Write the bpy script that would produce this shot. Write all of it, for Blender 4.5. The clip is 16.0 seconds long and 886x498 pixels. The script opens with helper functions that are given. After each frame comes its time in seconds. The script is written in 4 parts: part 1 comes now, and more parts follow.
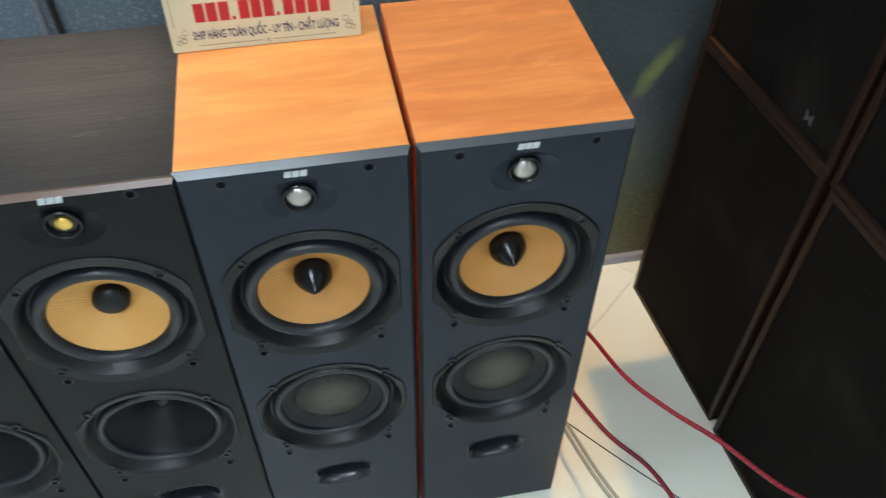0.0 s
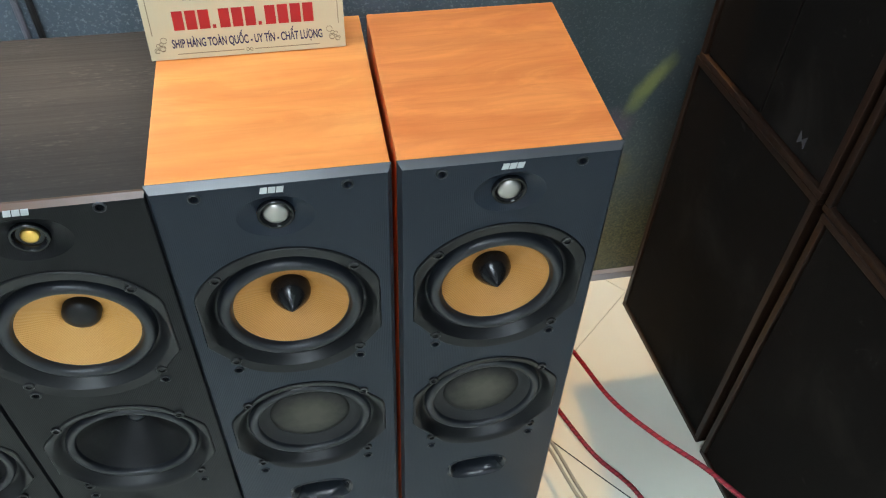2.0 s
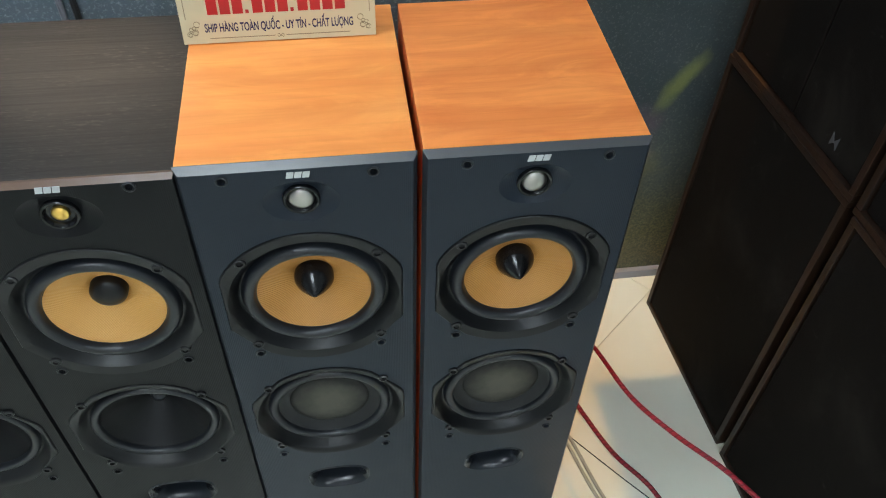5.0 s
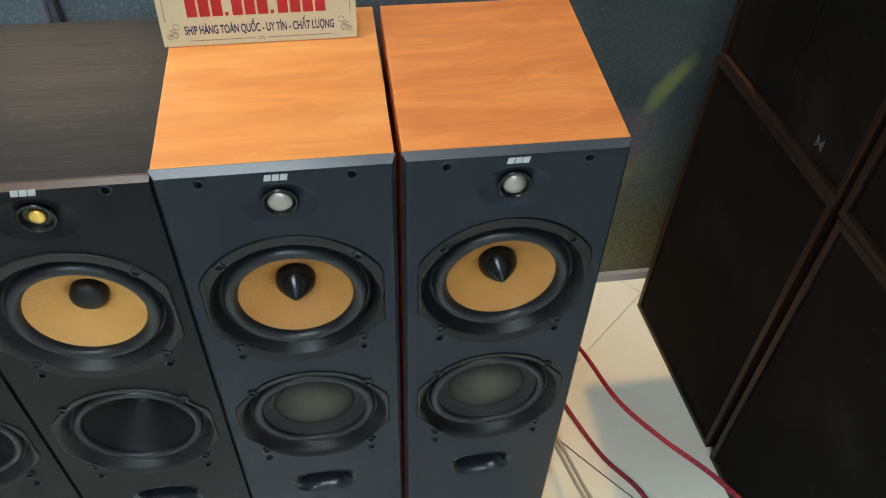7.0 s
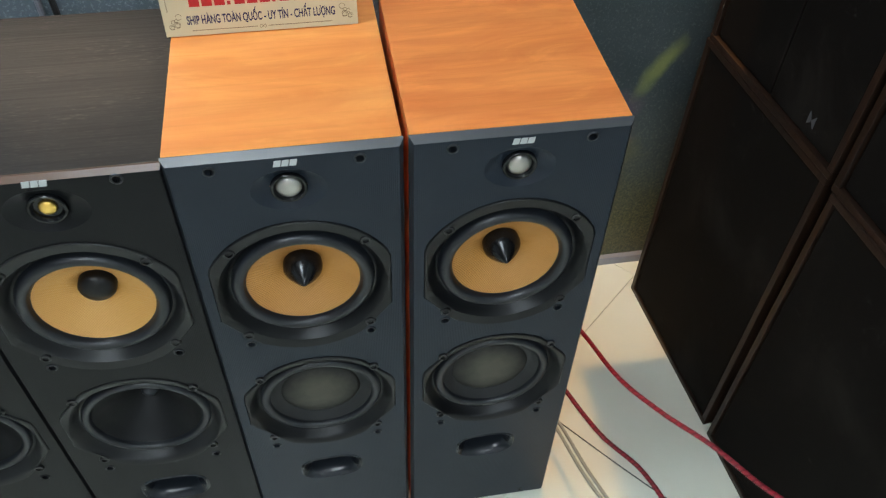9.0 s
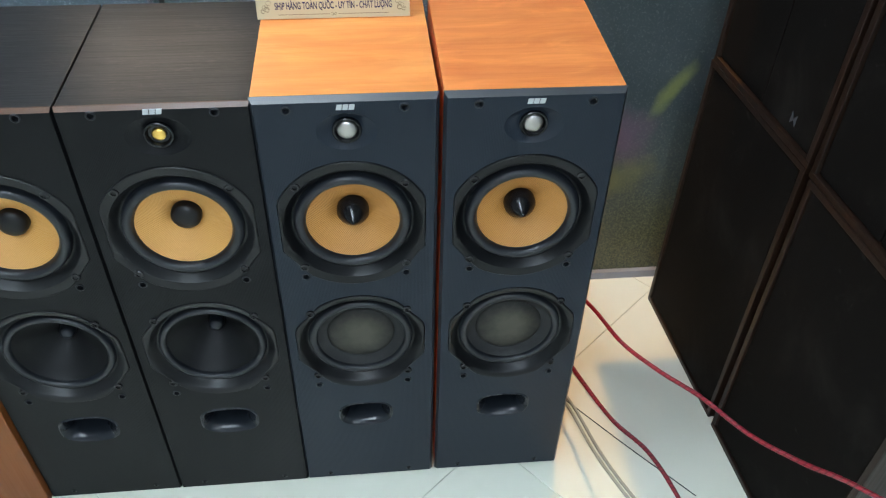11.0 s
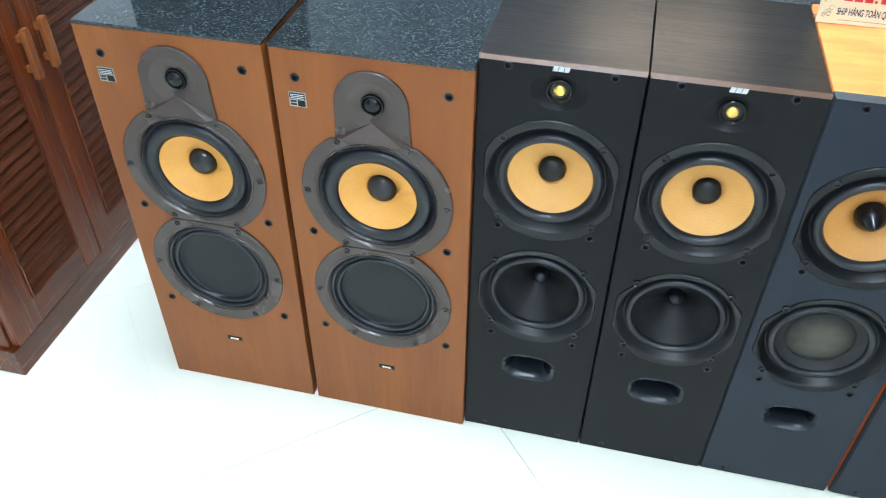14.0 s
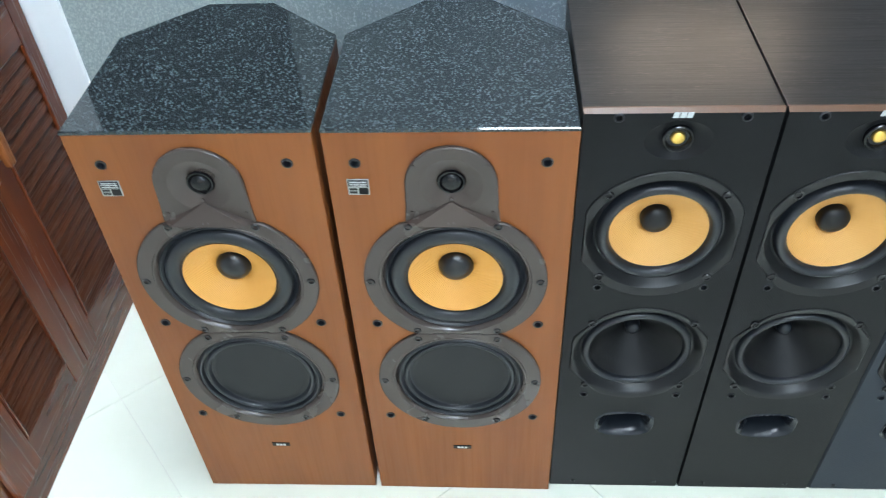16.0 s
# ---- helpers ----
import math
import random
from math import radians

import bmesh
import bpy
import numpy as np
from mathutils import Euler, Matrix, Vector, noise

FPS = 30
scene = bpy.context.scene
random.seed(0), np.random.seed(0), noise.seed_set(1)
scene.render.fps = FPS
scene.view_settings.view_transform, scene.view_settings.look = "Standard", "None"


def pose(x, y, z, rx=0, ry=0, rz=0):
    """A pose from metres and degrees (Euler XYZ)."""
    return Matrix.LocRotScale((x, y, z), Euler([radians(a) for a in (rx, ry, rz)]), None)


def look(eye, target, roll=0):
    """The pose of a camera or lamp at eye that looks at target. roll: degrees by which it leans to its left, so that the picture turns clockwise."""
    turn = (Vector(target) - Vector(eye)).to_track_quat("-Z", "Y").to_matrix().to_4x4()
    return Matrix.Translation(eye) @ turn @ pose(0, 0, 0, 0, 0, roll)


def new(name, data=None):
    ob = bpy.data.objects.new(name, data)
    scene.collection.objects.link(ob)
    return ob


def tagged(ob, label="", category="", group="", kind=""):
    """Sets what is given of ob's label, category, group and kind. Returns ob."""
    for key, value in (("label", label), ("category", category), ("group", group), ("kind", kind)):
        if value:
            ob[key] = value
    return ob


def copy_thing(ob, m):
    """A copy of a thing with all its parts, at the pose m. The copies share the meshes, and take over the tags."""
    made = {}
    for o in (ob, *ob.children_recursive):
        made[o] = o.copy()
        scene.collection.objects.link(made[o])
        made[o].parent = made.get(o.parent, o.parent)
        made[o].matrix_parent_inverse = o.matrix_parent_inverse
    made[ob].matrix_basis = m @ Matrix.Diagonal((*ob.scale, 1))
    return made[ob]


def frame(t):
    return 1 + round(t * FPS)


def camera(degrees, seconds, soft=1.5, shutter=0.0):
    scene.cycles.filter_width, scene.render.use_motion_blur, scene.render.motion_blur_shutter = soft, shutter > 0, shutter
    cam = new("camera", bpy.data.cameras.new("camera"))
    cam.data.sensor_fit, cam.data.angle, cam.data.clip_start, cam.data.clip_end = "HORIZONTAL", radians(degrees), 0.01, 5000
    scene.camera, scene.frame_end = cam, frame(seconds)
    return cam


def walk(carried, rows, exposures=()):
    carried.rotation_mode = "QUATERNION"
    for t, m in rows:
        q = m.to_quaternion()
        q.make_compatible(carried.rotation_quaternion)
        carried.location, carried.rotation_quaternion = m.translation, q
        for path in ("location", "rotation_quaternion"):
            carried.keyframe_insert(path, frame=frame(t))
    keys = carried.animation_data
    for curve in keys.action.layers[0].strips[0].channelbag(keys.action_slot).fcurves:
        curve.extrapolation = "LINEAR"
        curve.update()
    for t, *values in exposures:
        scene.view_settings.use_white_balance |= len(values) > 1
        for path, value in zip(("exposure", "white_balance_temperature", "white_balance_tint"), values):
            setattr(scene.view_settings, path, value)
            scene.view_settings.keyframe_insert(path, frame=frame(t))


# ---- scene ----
from mathutils.geometry import delaunay_2d_cdt

cam = camera(57.3, 16.0, soft=1.1, shutter=0.5)
PATH = [
    (0, (0.177, 0.092, 1.355), (0.454, 1.426, -0.109), 0.9),
    (0.5, (0.176, 0.091, 1.349), (0.571, 1.379, -0.129), 2.9),
    (1, (0.177, 0.101, 1.351), (0.57, 1.398, -0.120), 3.7),
    (1.5, (0.186, 0.11, 1.350), (0.525, 1.442, -0.103), 3.0),
    (2, (0.197, 0.118, 1.349), (0.488, 1.457, -0.108), 2.5),
    (2.5, (0.202, 0.127, 1.346), (0.451, 1.467, -0.118), 2.1),
    (3, (0.191, 0.128, 1.344), (0.419, 1.47, -0.120), 2.8),
    (3.5, (0.193, 0.129, 1.343), (0.416, 1.48, -0.115), 3.0),
    (4, (0.189, 0.12, 1.349), (0.398, 1.476, -0.107), 2.6),
    (4.5, (0.192, 0.116, 1.348), (0.401, 1.465, -0.114), 2.3),
    (5, (0.199, 0.113, 1.347), (0.426, 1.452, -0.121), 2.4),
    (7.5, (0.221, 0.112, 1.342), (0.449, 1.458, -0.120), 2.3),
    (8, (0.217, 0.11, 1.339), (0.433, 1.455, -0.125), 2.5),
    (8.5, (0.21, 0.114, 1.342), (0.43, 1.452, -0.128), 2.3),
    (9, (0.191, 0.099, 1.344), (0.46, 1.426, -0.128), 2.2),
    (9.2, (0.18, 0.083, 1.347), (0.438, 1.404, -0.132), 1.4),
    (11.3, (0.18, -0.169, 1.355), (0.333, 1.337, 0.048), 2.2),
    (11.5, (0.166, -0.169, 1.372), (0.302, 1.35, 0.077), 2.5),
    (12, (0.152, -0.193, 1.362), (0.197, 1.354, 0.096), 2.5),
    (12.5, (0.079, -0.184, 1.350), (0.017, 1.335, 0.050), 3.0),
    (13, (-0.076, -0.238, 1.353), (-0.296, 1.267, 0.054), 1.6),
    (13.5, (-0.193, -0.282, 1.347), (-0.515, 1.199, 0.043), 0.6),
    (14, (-0.242, -0.294, 1.353), (-0.585, 1.179, 0.043), 0.5),
    (14.5, (-0.282, -0.226, 1.342), (-0.652, 1.232, 0.024), -0.6),
    (15, (-0.333, -0.099, 1.345), (-0.705, 1.323, -0.012), -1.9),
    (15.5, (-0.395, -0.072, 1.351), (-0.675, 1.349, -0.028), -2.9),
    (16, (-0.535, -0.087, 1.357), (-0.655, 1.365, -0.013), -3.2),
]
walk(cam, [(t, look(eye, target, roll)) for t, eye, target, roll in PATH], [(0, 0.02, 6550, 9), (1.5, 0.02, 6550, 9), (3.5, -0.13, 6750, 9), (5.2, -0.15, 6800, 9), (7.3, -0.22, 6850, 9), (9.2, -0.2, 6800, 9), (11.3, 0.25, 6250, 9), (12.5, 0.90, 5850, 9), (13.5, 0.84, 6180, 10), (16, 0.68, 6450, 10)])
DAY, WARM, PANEL, SCONCE = 12, 60, 42, 14

# ---- world, daylight and lamps ----
world = bpy.data.worlds.new("sky")
scene.world = world
world.use_nodes = True
sky = world.node_tree.nodes.new("ShaderNodeTexSky")
sky.sky_type, sky.sun_disc, sky.sun_elevation, sky.sun_rotation = "NISHITA", False, radians(40), radians(200)
world.node_tree.links.new(sky.outputs[0], world.node_tree.nodes["Background"].inputs[0])
world.node_tree.nodes["Background"].inputs[1].default_value = 0.1


def area_lamp(name, m, sx, sy, watts, colour):
    data = bpy.data.lights.new(name, "AREA")
    data.shape, data.size, data.size_y, data.energy, data.color = "RECTANGLE", sx, sy, watts, colour
    ob = new(name, data)
    ob.matrix_world = m
    return ob


# daylight in the shop front, behind the walk
area_lamp("daylight", look((-0.4, -3.15, 1.45), (-0.4, 0.0, 0.7)), 2.9, 2.1, DAY, (0.74, 0.88, 1.0))
# warm spot lamp high on the wall, between the row and the stacked cabinets
spot = bpy.data.lights.new("spot_bulb", "SPOT")
spot.energy, spot.color, spot.shadow_soft_size, spot.spot_size, spot.spot_blend = WARM, (1.0, 0.60, 0.20), 0.0012, radians(40), 0.4
new("spot_bulb", spot).matrix_world = look((0.62, 1.172, 1.75), (0.72, 0.98, 0.0))

# ---- materials ----
WY = 1.222  # the back wall


class Nodes:
    """A node material under construction."""

    def __init__(self, name, rough=0.5, metal=0.0, colour=(0.5, 0.5, 0.5), spec=0.5):
        self.m = bpy.data.materials.new(name)
        self.m.use_nodes = True
        self.t = self.m.node_tree
        self.b = self.t.nodes["Principled BSDF"]
        self.put("Roughness", rough), self.put("Metallic", metal), self.put("Base Color", (*colour, 1)), self.put("Specular IOR Level", spec)
        self.coord = None

    def put(self, key, value):
        if hasattr(value, "is_linked"):
            self.t.links.new(value, self.b.inputs[key])
        else:
            self.b.inputs[key].default_value = value

    def node(self, kind, **sockets):
        n = self.t.nodes.new(kind)
        for k, v in sockets.items():
            self.link(n, k.replace("_", " "), v)
        return n

    def link(self, n, key, v):
        s = n.inputs[int(key[1:])] if key[0] == "i" and key[1:].isdigit() else n.inputs[key]
        if hasattr(v, "is_linked"):
            self.t.links.new(v, s)
        else:
            s.default_value = v

    def place(self, scale=(1, 1, 1), turn=(0, 0, 0), shift=False):
        tc = self.node("ShaderNodeTexCoord")
        v = tc.outputs["Object"]
        if shift:
            info = self.node("ShaderNodeObjectInfo")
            mul = self.node("ShaderNodeVectorMath")
            mul.operation = "MULTIPLY_ADD"
            self.link(mul, "i0", info.outputs["Random"]), self.link(mul, "i1", (3.1, 5.7, 2.3)), self.link(mul, "i2", v)
            v = mul.outputs[0]
        mp = self.node("ShaderNodeMapping", Vector=v, Scale=scale, Rotation=turn)
        return mp.outputs[0]

    def noise(self, scale, vector, detail=4.0, rough=0.55, distort=0.0):
        n = self.node("ShaderNodeTexNoise", Scale=scale, Vector=vector, Detail=detail, Roughness=rough, Distortion=distort)
        return n.outputs[0]

    def ramp(self, fac, *stops):
        n = self.node("ShaderNodeValToRGB", Fac=fac)
        e = n.color_ramp.elements
        while len(e) < len(stops):
            e.new(0.5)
        for el, (p, c) in zip(e, stops):
            el.position, el.color = p, (*c, 1) if len(c) == 3 else c
        return n.outputs[0]

    def span(self, fac, a, b, c, d):
        n = self.node("ShaderNodeMapRange", Value=fac)
        for i, v in enumerate((a, b, c, d)):
            n.inputs[i + 1].default_value = v
        return n.outputs[0]

    def mix(self, fac, a, b, how="MIX"):
        n = self.t.nodes.new("ShaderNodeMix")
        n.data_type, n.blend_type = "RGBA", how
        for i, v in ((0, fac), (6, a), (7, b)):
            if hasattr(v, "is_linked"):
                self.t.links.new(v, n.inputs[i])
            else:
                n.inputs[i].default_value = v if i == 0 else (*v, 1)
        return n.outputs[2]

    def bump(self, height, strength, distance=0.001):
        n = self.node("ShaderNodeBump", Height=height, Strength=strength, Distance=distance)
        self.put("Normal", n.outputs[0])


def plastic(name, colour, rough, lines=0.0, spec=0.32, spread=0.06):
    n = Nodes(name, rough, 0, colour, spec)
    v = n.place()
    dust = n.noise(9, v, 5)
    fine = n.noise(900, v, 2)
    n.put("Base Color", n.mix(n.span(dust, 0.35, 0.8, 0, 0.35), colour, tuple(c * 1.35 + 0.004 for c in colour)))
    n.put("Roughness", n.span(dust, 0.3, 0.75, rough - spread, rough + spread))
    if lines:
        w = n.node("ShaderNodeTexWave", Vector=v, Scale=lines)
        h = n.mix(0.35, w.outputs[1], fine)
        n.bump(h, 0.2, 0.0005)
    else:
        n.bump(fine, 0.12, 0.0004)
    return n.m


def veneer(name, light, dark, rough, scale=1.0, bump=0.1, streak=0.5, axis=0, shift=True, spec=0.4, figure=0.0, ticks=0.0):
    """Wood with its grain along the axis 0, 1 or 2."""
    n = Nodes(name, rough, spec=spec)
    v = n.place([scale * (1.3 if k == axis else 11) for k in range(3)], shift=shift)
    v2 = n.place([scale * (6 if k == axis else 260) for k in range(3)], shift=shift)
    big = n.noise(1.6, v, 3, 0.5, 1.4)
    cath = n.node("ShaderNodeTexWave", Vector=v, Scale=0.55, Distortion=7.0, Detail=3.0)
    cath.inputs["Detail Scale"].default_value = 0.6
    cath.bands_direction = "Z" if axis == 1 else "Y"
    fine = n.noise(1.0, v2, 3, 0.7)
    base = n.mix(n.span(big, 0.3, 0.7, 0, 1), light, dark)
    base = n.mix(n.span(cath.outputs[1], 0.55, 1.0, 0, streak * 0.6), base, tuple(c * 0.62 for c in dark))
    if figure:
        flame = n.noise(1.0, n.place([scale * (7 if k == axis else 24) for k in range(3)], shift=shift), 5, 0.62, 2.2)
        base = n.mix(n.span(flame, 0.42, 0.70, 0, figure), base, tuple(c * f for c, f in zip(dark, (0.86, 0.66, 0.6))))
        base = n.mix(n.span(flame, 0.46, 0.30, 0, figure * 0.7), base, tuple(min(1, c * 1.12) for c in light))
    base = n.mix(n.span(fine, 0.5, 0.75, 0, streak), base, tuple(c * 0.7 for c in dark))
    if ticks:
        short = n.noise(1.0, n.place([scale * (75 if k == axis else 330) for k in range(3)], shift=shift), 2, 0.6)
        where = n.noise(1.0, n.place([scale * (5 if k == axis else 14) for k in range(3)], shift=shift), 3, 0.6, 1.0)
        both = n.node("ShaderNodeMath", i0=n.span(short, 0.55, 0.70, 0, ticks), i1=n.span(where, 0.42, 0.62, 0, 1))
        both.operation = "MULTIPLY"
        base = n.mix(both.outputs[0], base, tuple(c * 3.2 for c in light))
    n.put("Base Color", base)
    n.put("Roughness", n.span(fine, 0.3, 0.7, rough - 0.06, rough + 0.12))
    n.bump(fine, bump, 0.0005)
    return n.m


CHERRY = veneer("cherry_veneer", (0.94, 0.368, 0.104), (0.79, 0.248, 0.060), 0.36, 0.75, 0.05, 0.22, figure=0.38)
CHERRYRED = veneer("red_cherry_veneer", (0.85, 0.278, 0.078), (0.70, 0.190, 0.048), 0.36, 0.75, 0.05, 0.24, figure=0.48)
ASH = veneer("black_ash_veneer", (0.0150, 0.0118, 0.0102), (0.0075, 0.0060, 0.0053), 0.37, 1.2, 0.4, 0.5, ticks=0.8)
TEAK = veneer("walnut_front", (0.232, 0.070, 0.0112), (0.176, 0.048, 0.0074), 0.46, 0.55, 0.06, 0.16, 2)
SIDE = veneer("walnut_side", (0.17, 0.06, 0.022), (0.11, 0.038, 0.014), 0.42, 0.8, 0.1, 0.5, 2)
CABWOOD = veneer("polished_red_wood", (0.160, 0.034, 0.0085), (0.068, 0.0138, 0.0040), 0.20, 0.6, 0.03, 0.18, 2)
CABRAIL = veneer("polished_red_wood_rail", (0.148, 0.0315, 0.0080), (0.062, 0.0130, 0.0038), 0.20, 0.6, 0.03, 0.18, 1)
SLATWOOD = veneer("slat_wood", (0.092, 0.025, 0.0092), (0.055, 0.0150, 0.0060), 0.24, 0.9, 0.04, 0.3, 1)
PULLWOOD = veneer("orange_brown_pull", (0.27, 0.085, 0.024), (0.19, 0.056, 0.016), 0.25, 0.6, 0.03, 0.18, 2)
STACKWOOD = veneer("dark_walnut", (0.020, 0.0076, 0.0030), (0.009, 0.0036, 0.0017), 0.45, 0.9, 0.1, 0.6, 2)
SLATE = plastic("slate_baffle", (0.0106, 0.0160, 0.0245), 0.38, 150, 0.20)
BLACKBAFFLE = plastic("black_baffle", (0.0047, 0.0052, 0.0062), 0.38, 150, 0.15)
# Worn slate edge, lightened so ceiling-light sheen sits in its colour.
SLATEEDGE = plastic("slate_edge_sheen", (0.034, 0.037, 0.042), 0.34, 0.0, 0.7)
# Black edge coloured brown to hold the warm lamp's glint.
BLACKEDGE = plastic("black_edge_glint", (0.080, 0.038, 0.020), 0.34, 0.0, 0.45)
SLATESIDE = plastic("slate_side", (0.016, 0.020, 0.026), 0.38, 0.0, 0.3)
FRAMEBLACK = plastic("driver_frame", (0.0030, 0.0035, 0.0044), 0.40, 0.0, 0.28)
FRAMEGREY = plastic("driver_frame_grey", (0.0078, 0.0083, 0.0092), 0.42, 0.0, 0.32)
METALFRAME = plastic("bronze_grey_casting", (0.044, 0.032, 0.0275), 0.27, 0.0, 0.45, 0.015)
RUBBER = plastic("rubber_surround", (0.0068, 0.0086, 0.0120), 0.38, 0.0, 0.45, 0.05)
DEEP = plastic("black_paper", (0.0035, 0.0038, 0.0045), 0.5, 0.0, 0.22)
MATTE = plastic("matte_black_foam", (0.012, 0.0127, 0.0137), 0.6)
GLOSSBLACK = Nodes("gloss_black", 0.22, 0, (0.004, 0.0045, 0.0055), 0.35).m
CAPBLACK = Nodes("satin_black_cap", 0.3, 0, (0.006, 0.0065, 0.008)).m
CAPDARK = plastic("dark_cap", (0.0035, 0.0038, 0.0045), 0.38, 0.0, 0.3)
PORTBLACK = plastic("port_black", (0.010, 0.0125, 0.0165), 0.28)
SILVER = Nodes("aluminium_dome", 0.32, 1.0, (0.40, 0.39, 0.37)).m
GOLD = Nodes("gold_dome", 0.3, 1.0, (0.85, 0.55, 0.14)).m
STEEL = Nodes("black_steel", 0.35, 0.7, (0.03, 0.03, 0.032)).m
DIMMARK = Nodes("dim_mark", 0.45, 0.0, (0.065, 0.065, 0.07)).m
PALE = Nodes("pale_print", 0.4, 0.0, (0.62, 0.63, 0.63)).m
LABELGREY = Nodes("brushed_label", 0.35, 0.4, (0.30, 0.31, 0.30)).m
WHITEPRINT = Nodes("silver_print", 0.35, 0.3, (0.50, 0.52, 0.53)).m
INK = Nodes("dark_blue_ink", 0.4, 0.0, (0.020, 0.013, 0.070)).m
REDINK = Nodes("red_ink", 0.35, 0.0, (0.42, 0.012, 0.016)).m
ORNAMENT = Nodes("brown_ink", 0.4, 0.0, (0.22, 0.17, 0.10)).m
REDWIRE = Nodes("red_cable_jacket", 0.38, 0.0, (0.24, 0.005, 0.016)).m
DARKWIRE = Nodes("dark_red_jacket", 0.42, 0.0, (0.130, 0.004, 0.010)).m
GREYWIRE = Nodes("grey_cable_jacket", 0.5, 0.0, (0.30, 0.31, 0.27)).m
BLACKWIRE = Nodes("black_cable_jacket", 0.45, 0.0, (0.03, 0.03, 0.03)).m


def kevlar(name, colour, dark):
    n = Nodes(name, 0.42, 0, colour, 0.4)
    v = n.place(turn=(0, 0.6, 0))
    a = n.node("ShaderNodeTexWave", Vector=v, Scale=150.0)
    b = n.node("ShaderNodeTexWave", Vector=v, Scale=150.0)
    b.bands_direction = "Z"
    w = n.mix(0.5, a.outputs[1], b.outputs[1])
    soft = n.noise(14, v, 3)
    n.put("Base Color", n.mix(n.span(w, 0.2, 0.8, 0.0, 0.55), n.mix(n.span(soft, 0.35, 0.7, 0, 0.3), colour, dark), dark))
    n.bump(w, 0.6, 0.0008)
    return n.m


KEVLAR = kevlar("woven_yellow_cone", (0.55, 0.262, 0.066), (0.32, 0.132, 0.026))
KEVLARK = kevlar("woven_pale_yellow_cone", (0.66, 0.355, 0.102), (0.52, 0.245, 0.060))
KEVLARB = kevlar("woven_amber_cone", (0.72, 0.355, 0.075), (0.56, 0.245, 0.045))
n = Nodes("grey_paper_cap", 0.55, 0, (0.08, 0.08, 0.06), 0.25)
v = n.place()
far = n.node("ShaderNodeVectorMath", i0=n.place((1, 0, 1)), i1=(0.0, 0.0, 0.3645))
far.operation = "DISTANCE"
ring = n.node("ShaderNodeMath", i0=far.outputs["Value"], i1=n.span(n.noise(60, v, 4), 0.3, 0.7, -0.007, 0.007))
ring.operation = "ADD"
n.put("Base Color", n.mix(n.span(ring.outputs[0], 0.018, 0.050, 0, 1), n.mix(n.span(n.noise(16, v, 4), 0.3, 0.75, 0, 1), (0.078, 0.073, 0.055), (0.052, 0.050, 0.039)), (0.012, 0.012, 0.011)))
n.bump(n.noise(500, v, 2), 0.15, 0.0004)
GREYCAP = n.m

n = Nodes("black_granite", 0.045, 0, (0.02, 0.02, 0.02), 0.6)
v = n.place(shift=True)
base = (0.006, 0.008, 0.0095)
for size, reach, tone in ((130.0, 0.60, (0.018, 0.024, 0.026)), (200.0, 0.55, (0.050, 0.065, 0.069)), (290.0, 0.56, (0.078, 0.098, 0.102))):
    vor = n.node("ShaderNodeTexVoronoi", Vector=v, Scale=size, Randomness=1.0)
    dot = n.node("ShaderNodeMath", i0=n.span(vor.outputs["Distance"], reach, reach * 0.5, 0, 1), i1=n.ramp(vor.outputs["Color"], (0.35, (0, 0, 0)), (0.8, (1, 1, 1))))
    dot.operation = "MULTIPLY"
    base = n.mix(dot.outputs[0], base, tone)
cloud = n.noise(25, v, 3)
n.put("Base Color", n.mix(n.span(cloud, 0.3, 0.7, 0, 0.5), base, (0.012, 0.015, 0.017)))
GRANITE = n.m

n = Nodes("polished_tile", 0.09, 0, (0.74, 0.70, 0.60))
v = n.place(shift=True)
mott = n.noise(3.0, v, 6, 0.6)
n.put("Base Color", n.mix(n.span(mott, 0.3, 0.7, 0, 1), (0.75, 0.750, 0.65), (0.69, 0.685, 0.58)))
n.put("Roughness", n.span(n.noise(7, v, 4), 0.3, 0.8, 0.06, 0.2))
TILE = n.m
n = Nodes("tile_grout", 0.8, 0, (0.30, 0.28, 0.24))
n.put("Base Color", n.mix(n.noise(30, n.place(), 4), (0.72, 0.685, 0.61), (0.64, 0.61, 0.54)))
GROUT = n.m

# back wall: slate-blue textured paint with speckle; local light and shade painted in
n = Nodes("textured_slate_paint", 0.4, 0, (0.2, 0.23, 0.27))
v = n.place()
cloud = n.noise(1.7, v, 5, 0.6, 0.6)
streaks = n.noise(1.0, n.place((9, 1, 1.1)), 4, 0.6)
speck = n.noise(190, v, 3, 0.75)
patch = n.noise(2.1, v, 3, 0.5, 0.8)
base = n.mix(n.span(cloud, 0.3, 0.72, 0, 1), (0.095, 0.130, 0.155), (0.21, 0.245, 0.285))
base = n.mix(n.span(streaks, 0.45, 0.75, 0, 0.5), base, (0.055, 0.085, 0.09))
base = n.mix(n.span(speck, 0.54, 0.70, 0, 0.85), base, (0.37, 0.42, 0.45))
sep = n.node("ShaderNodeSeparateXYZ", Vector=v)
# Darker teal paint at the right, with the weaker light there mixed in.
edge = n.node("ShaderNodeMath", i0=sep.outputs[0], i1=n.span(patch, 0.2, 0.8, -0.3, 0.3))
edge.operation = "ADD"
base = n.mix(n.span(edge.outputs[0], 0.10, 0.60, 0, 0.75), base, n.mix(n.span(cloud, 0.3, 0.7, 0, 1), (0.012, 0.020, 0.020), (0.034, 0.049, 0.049)))
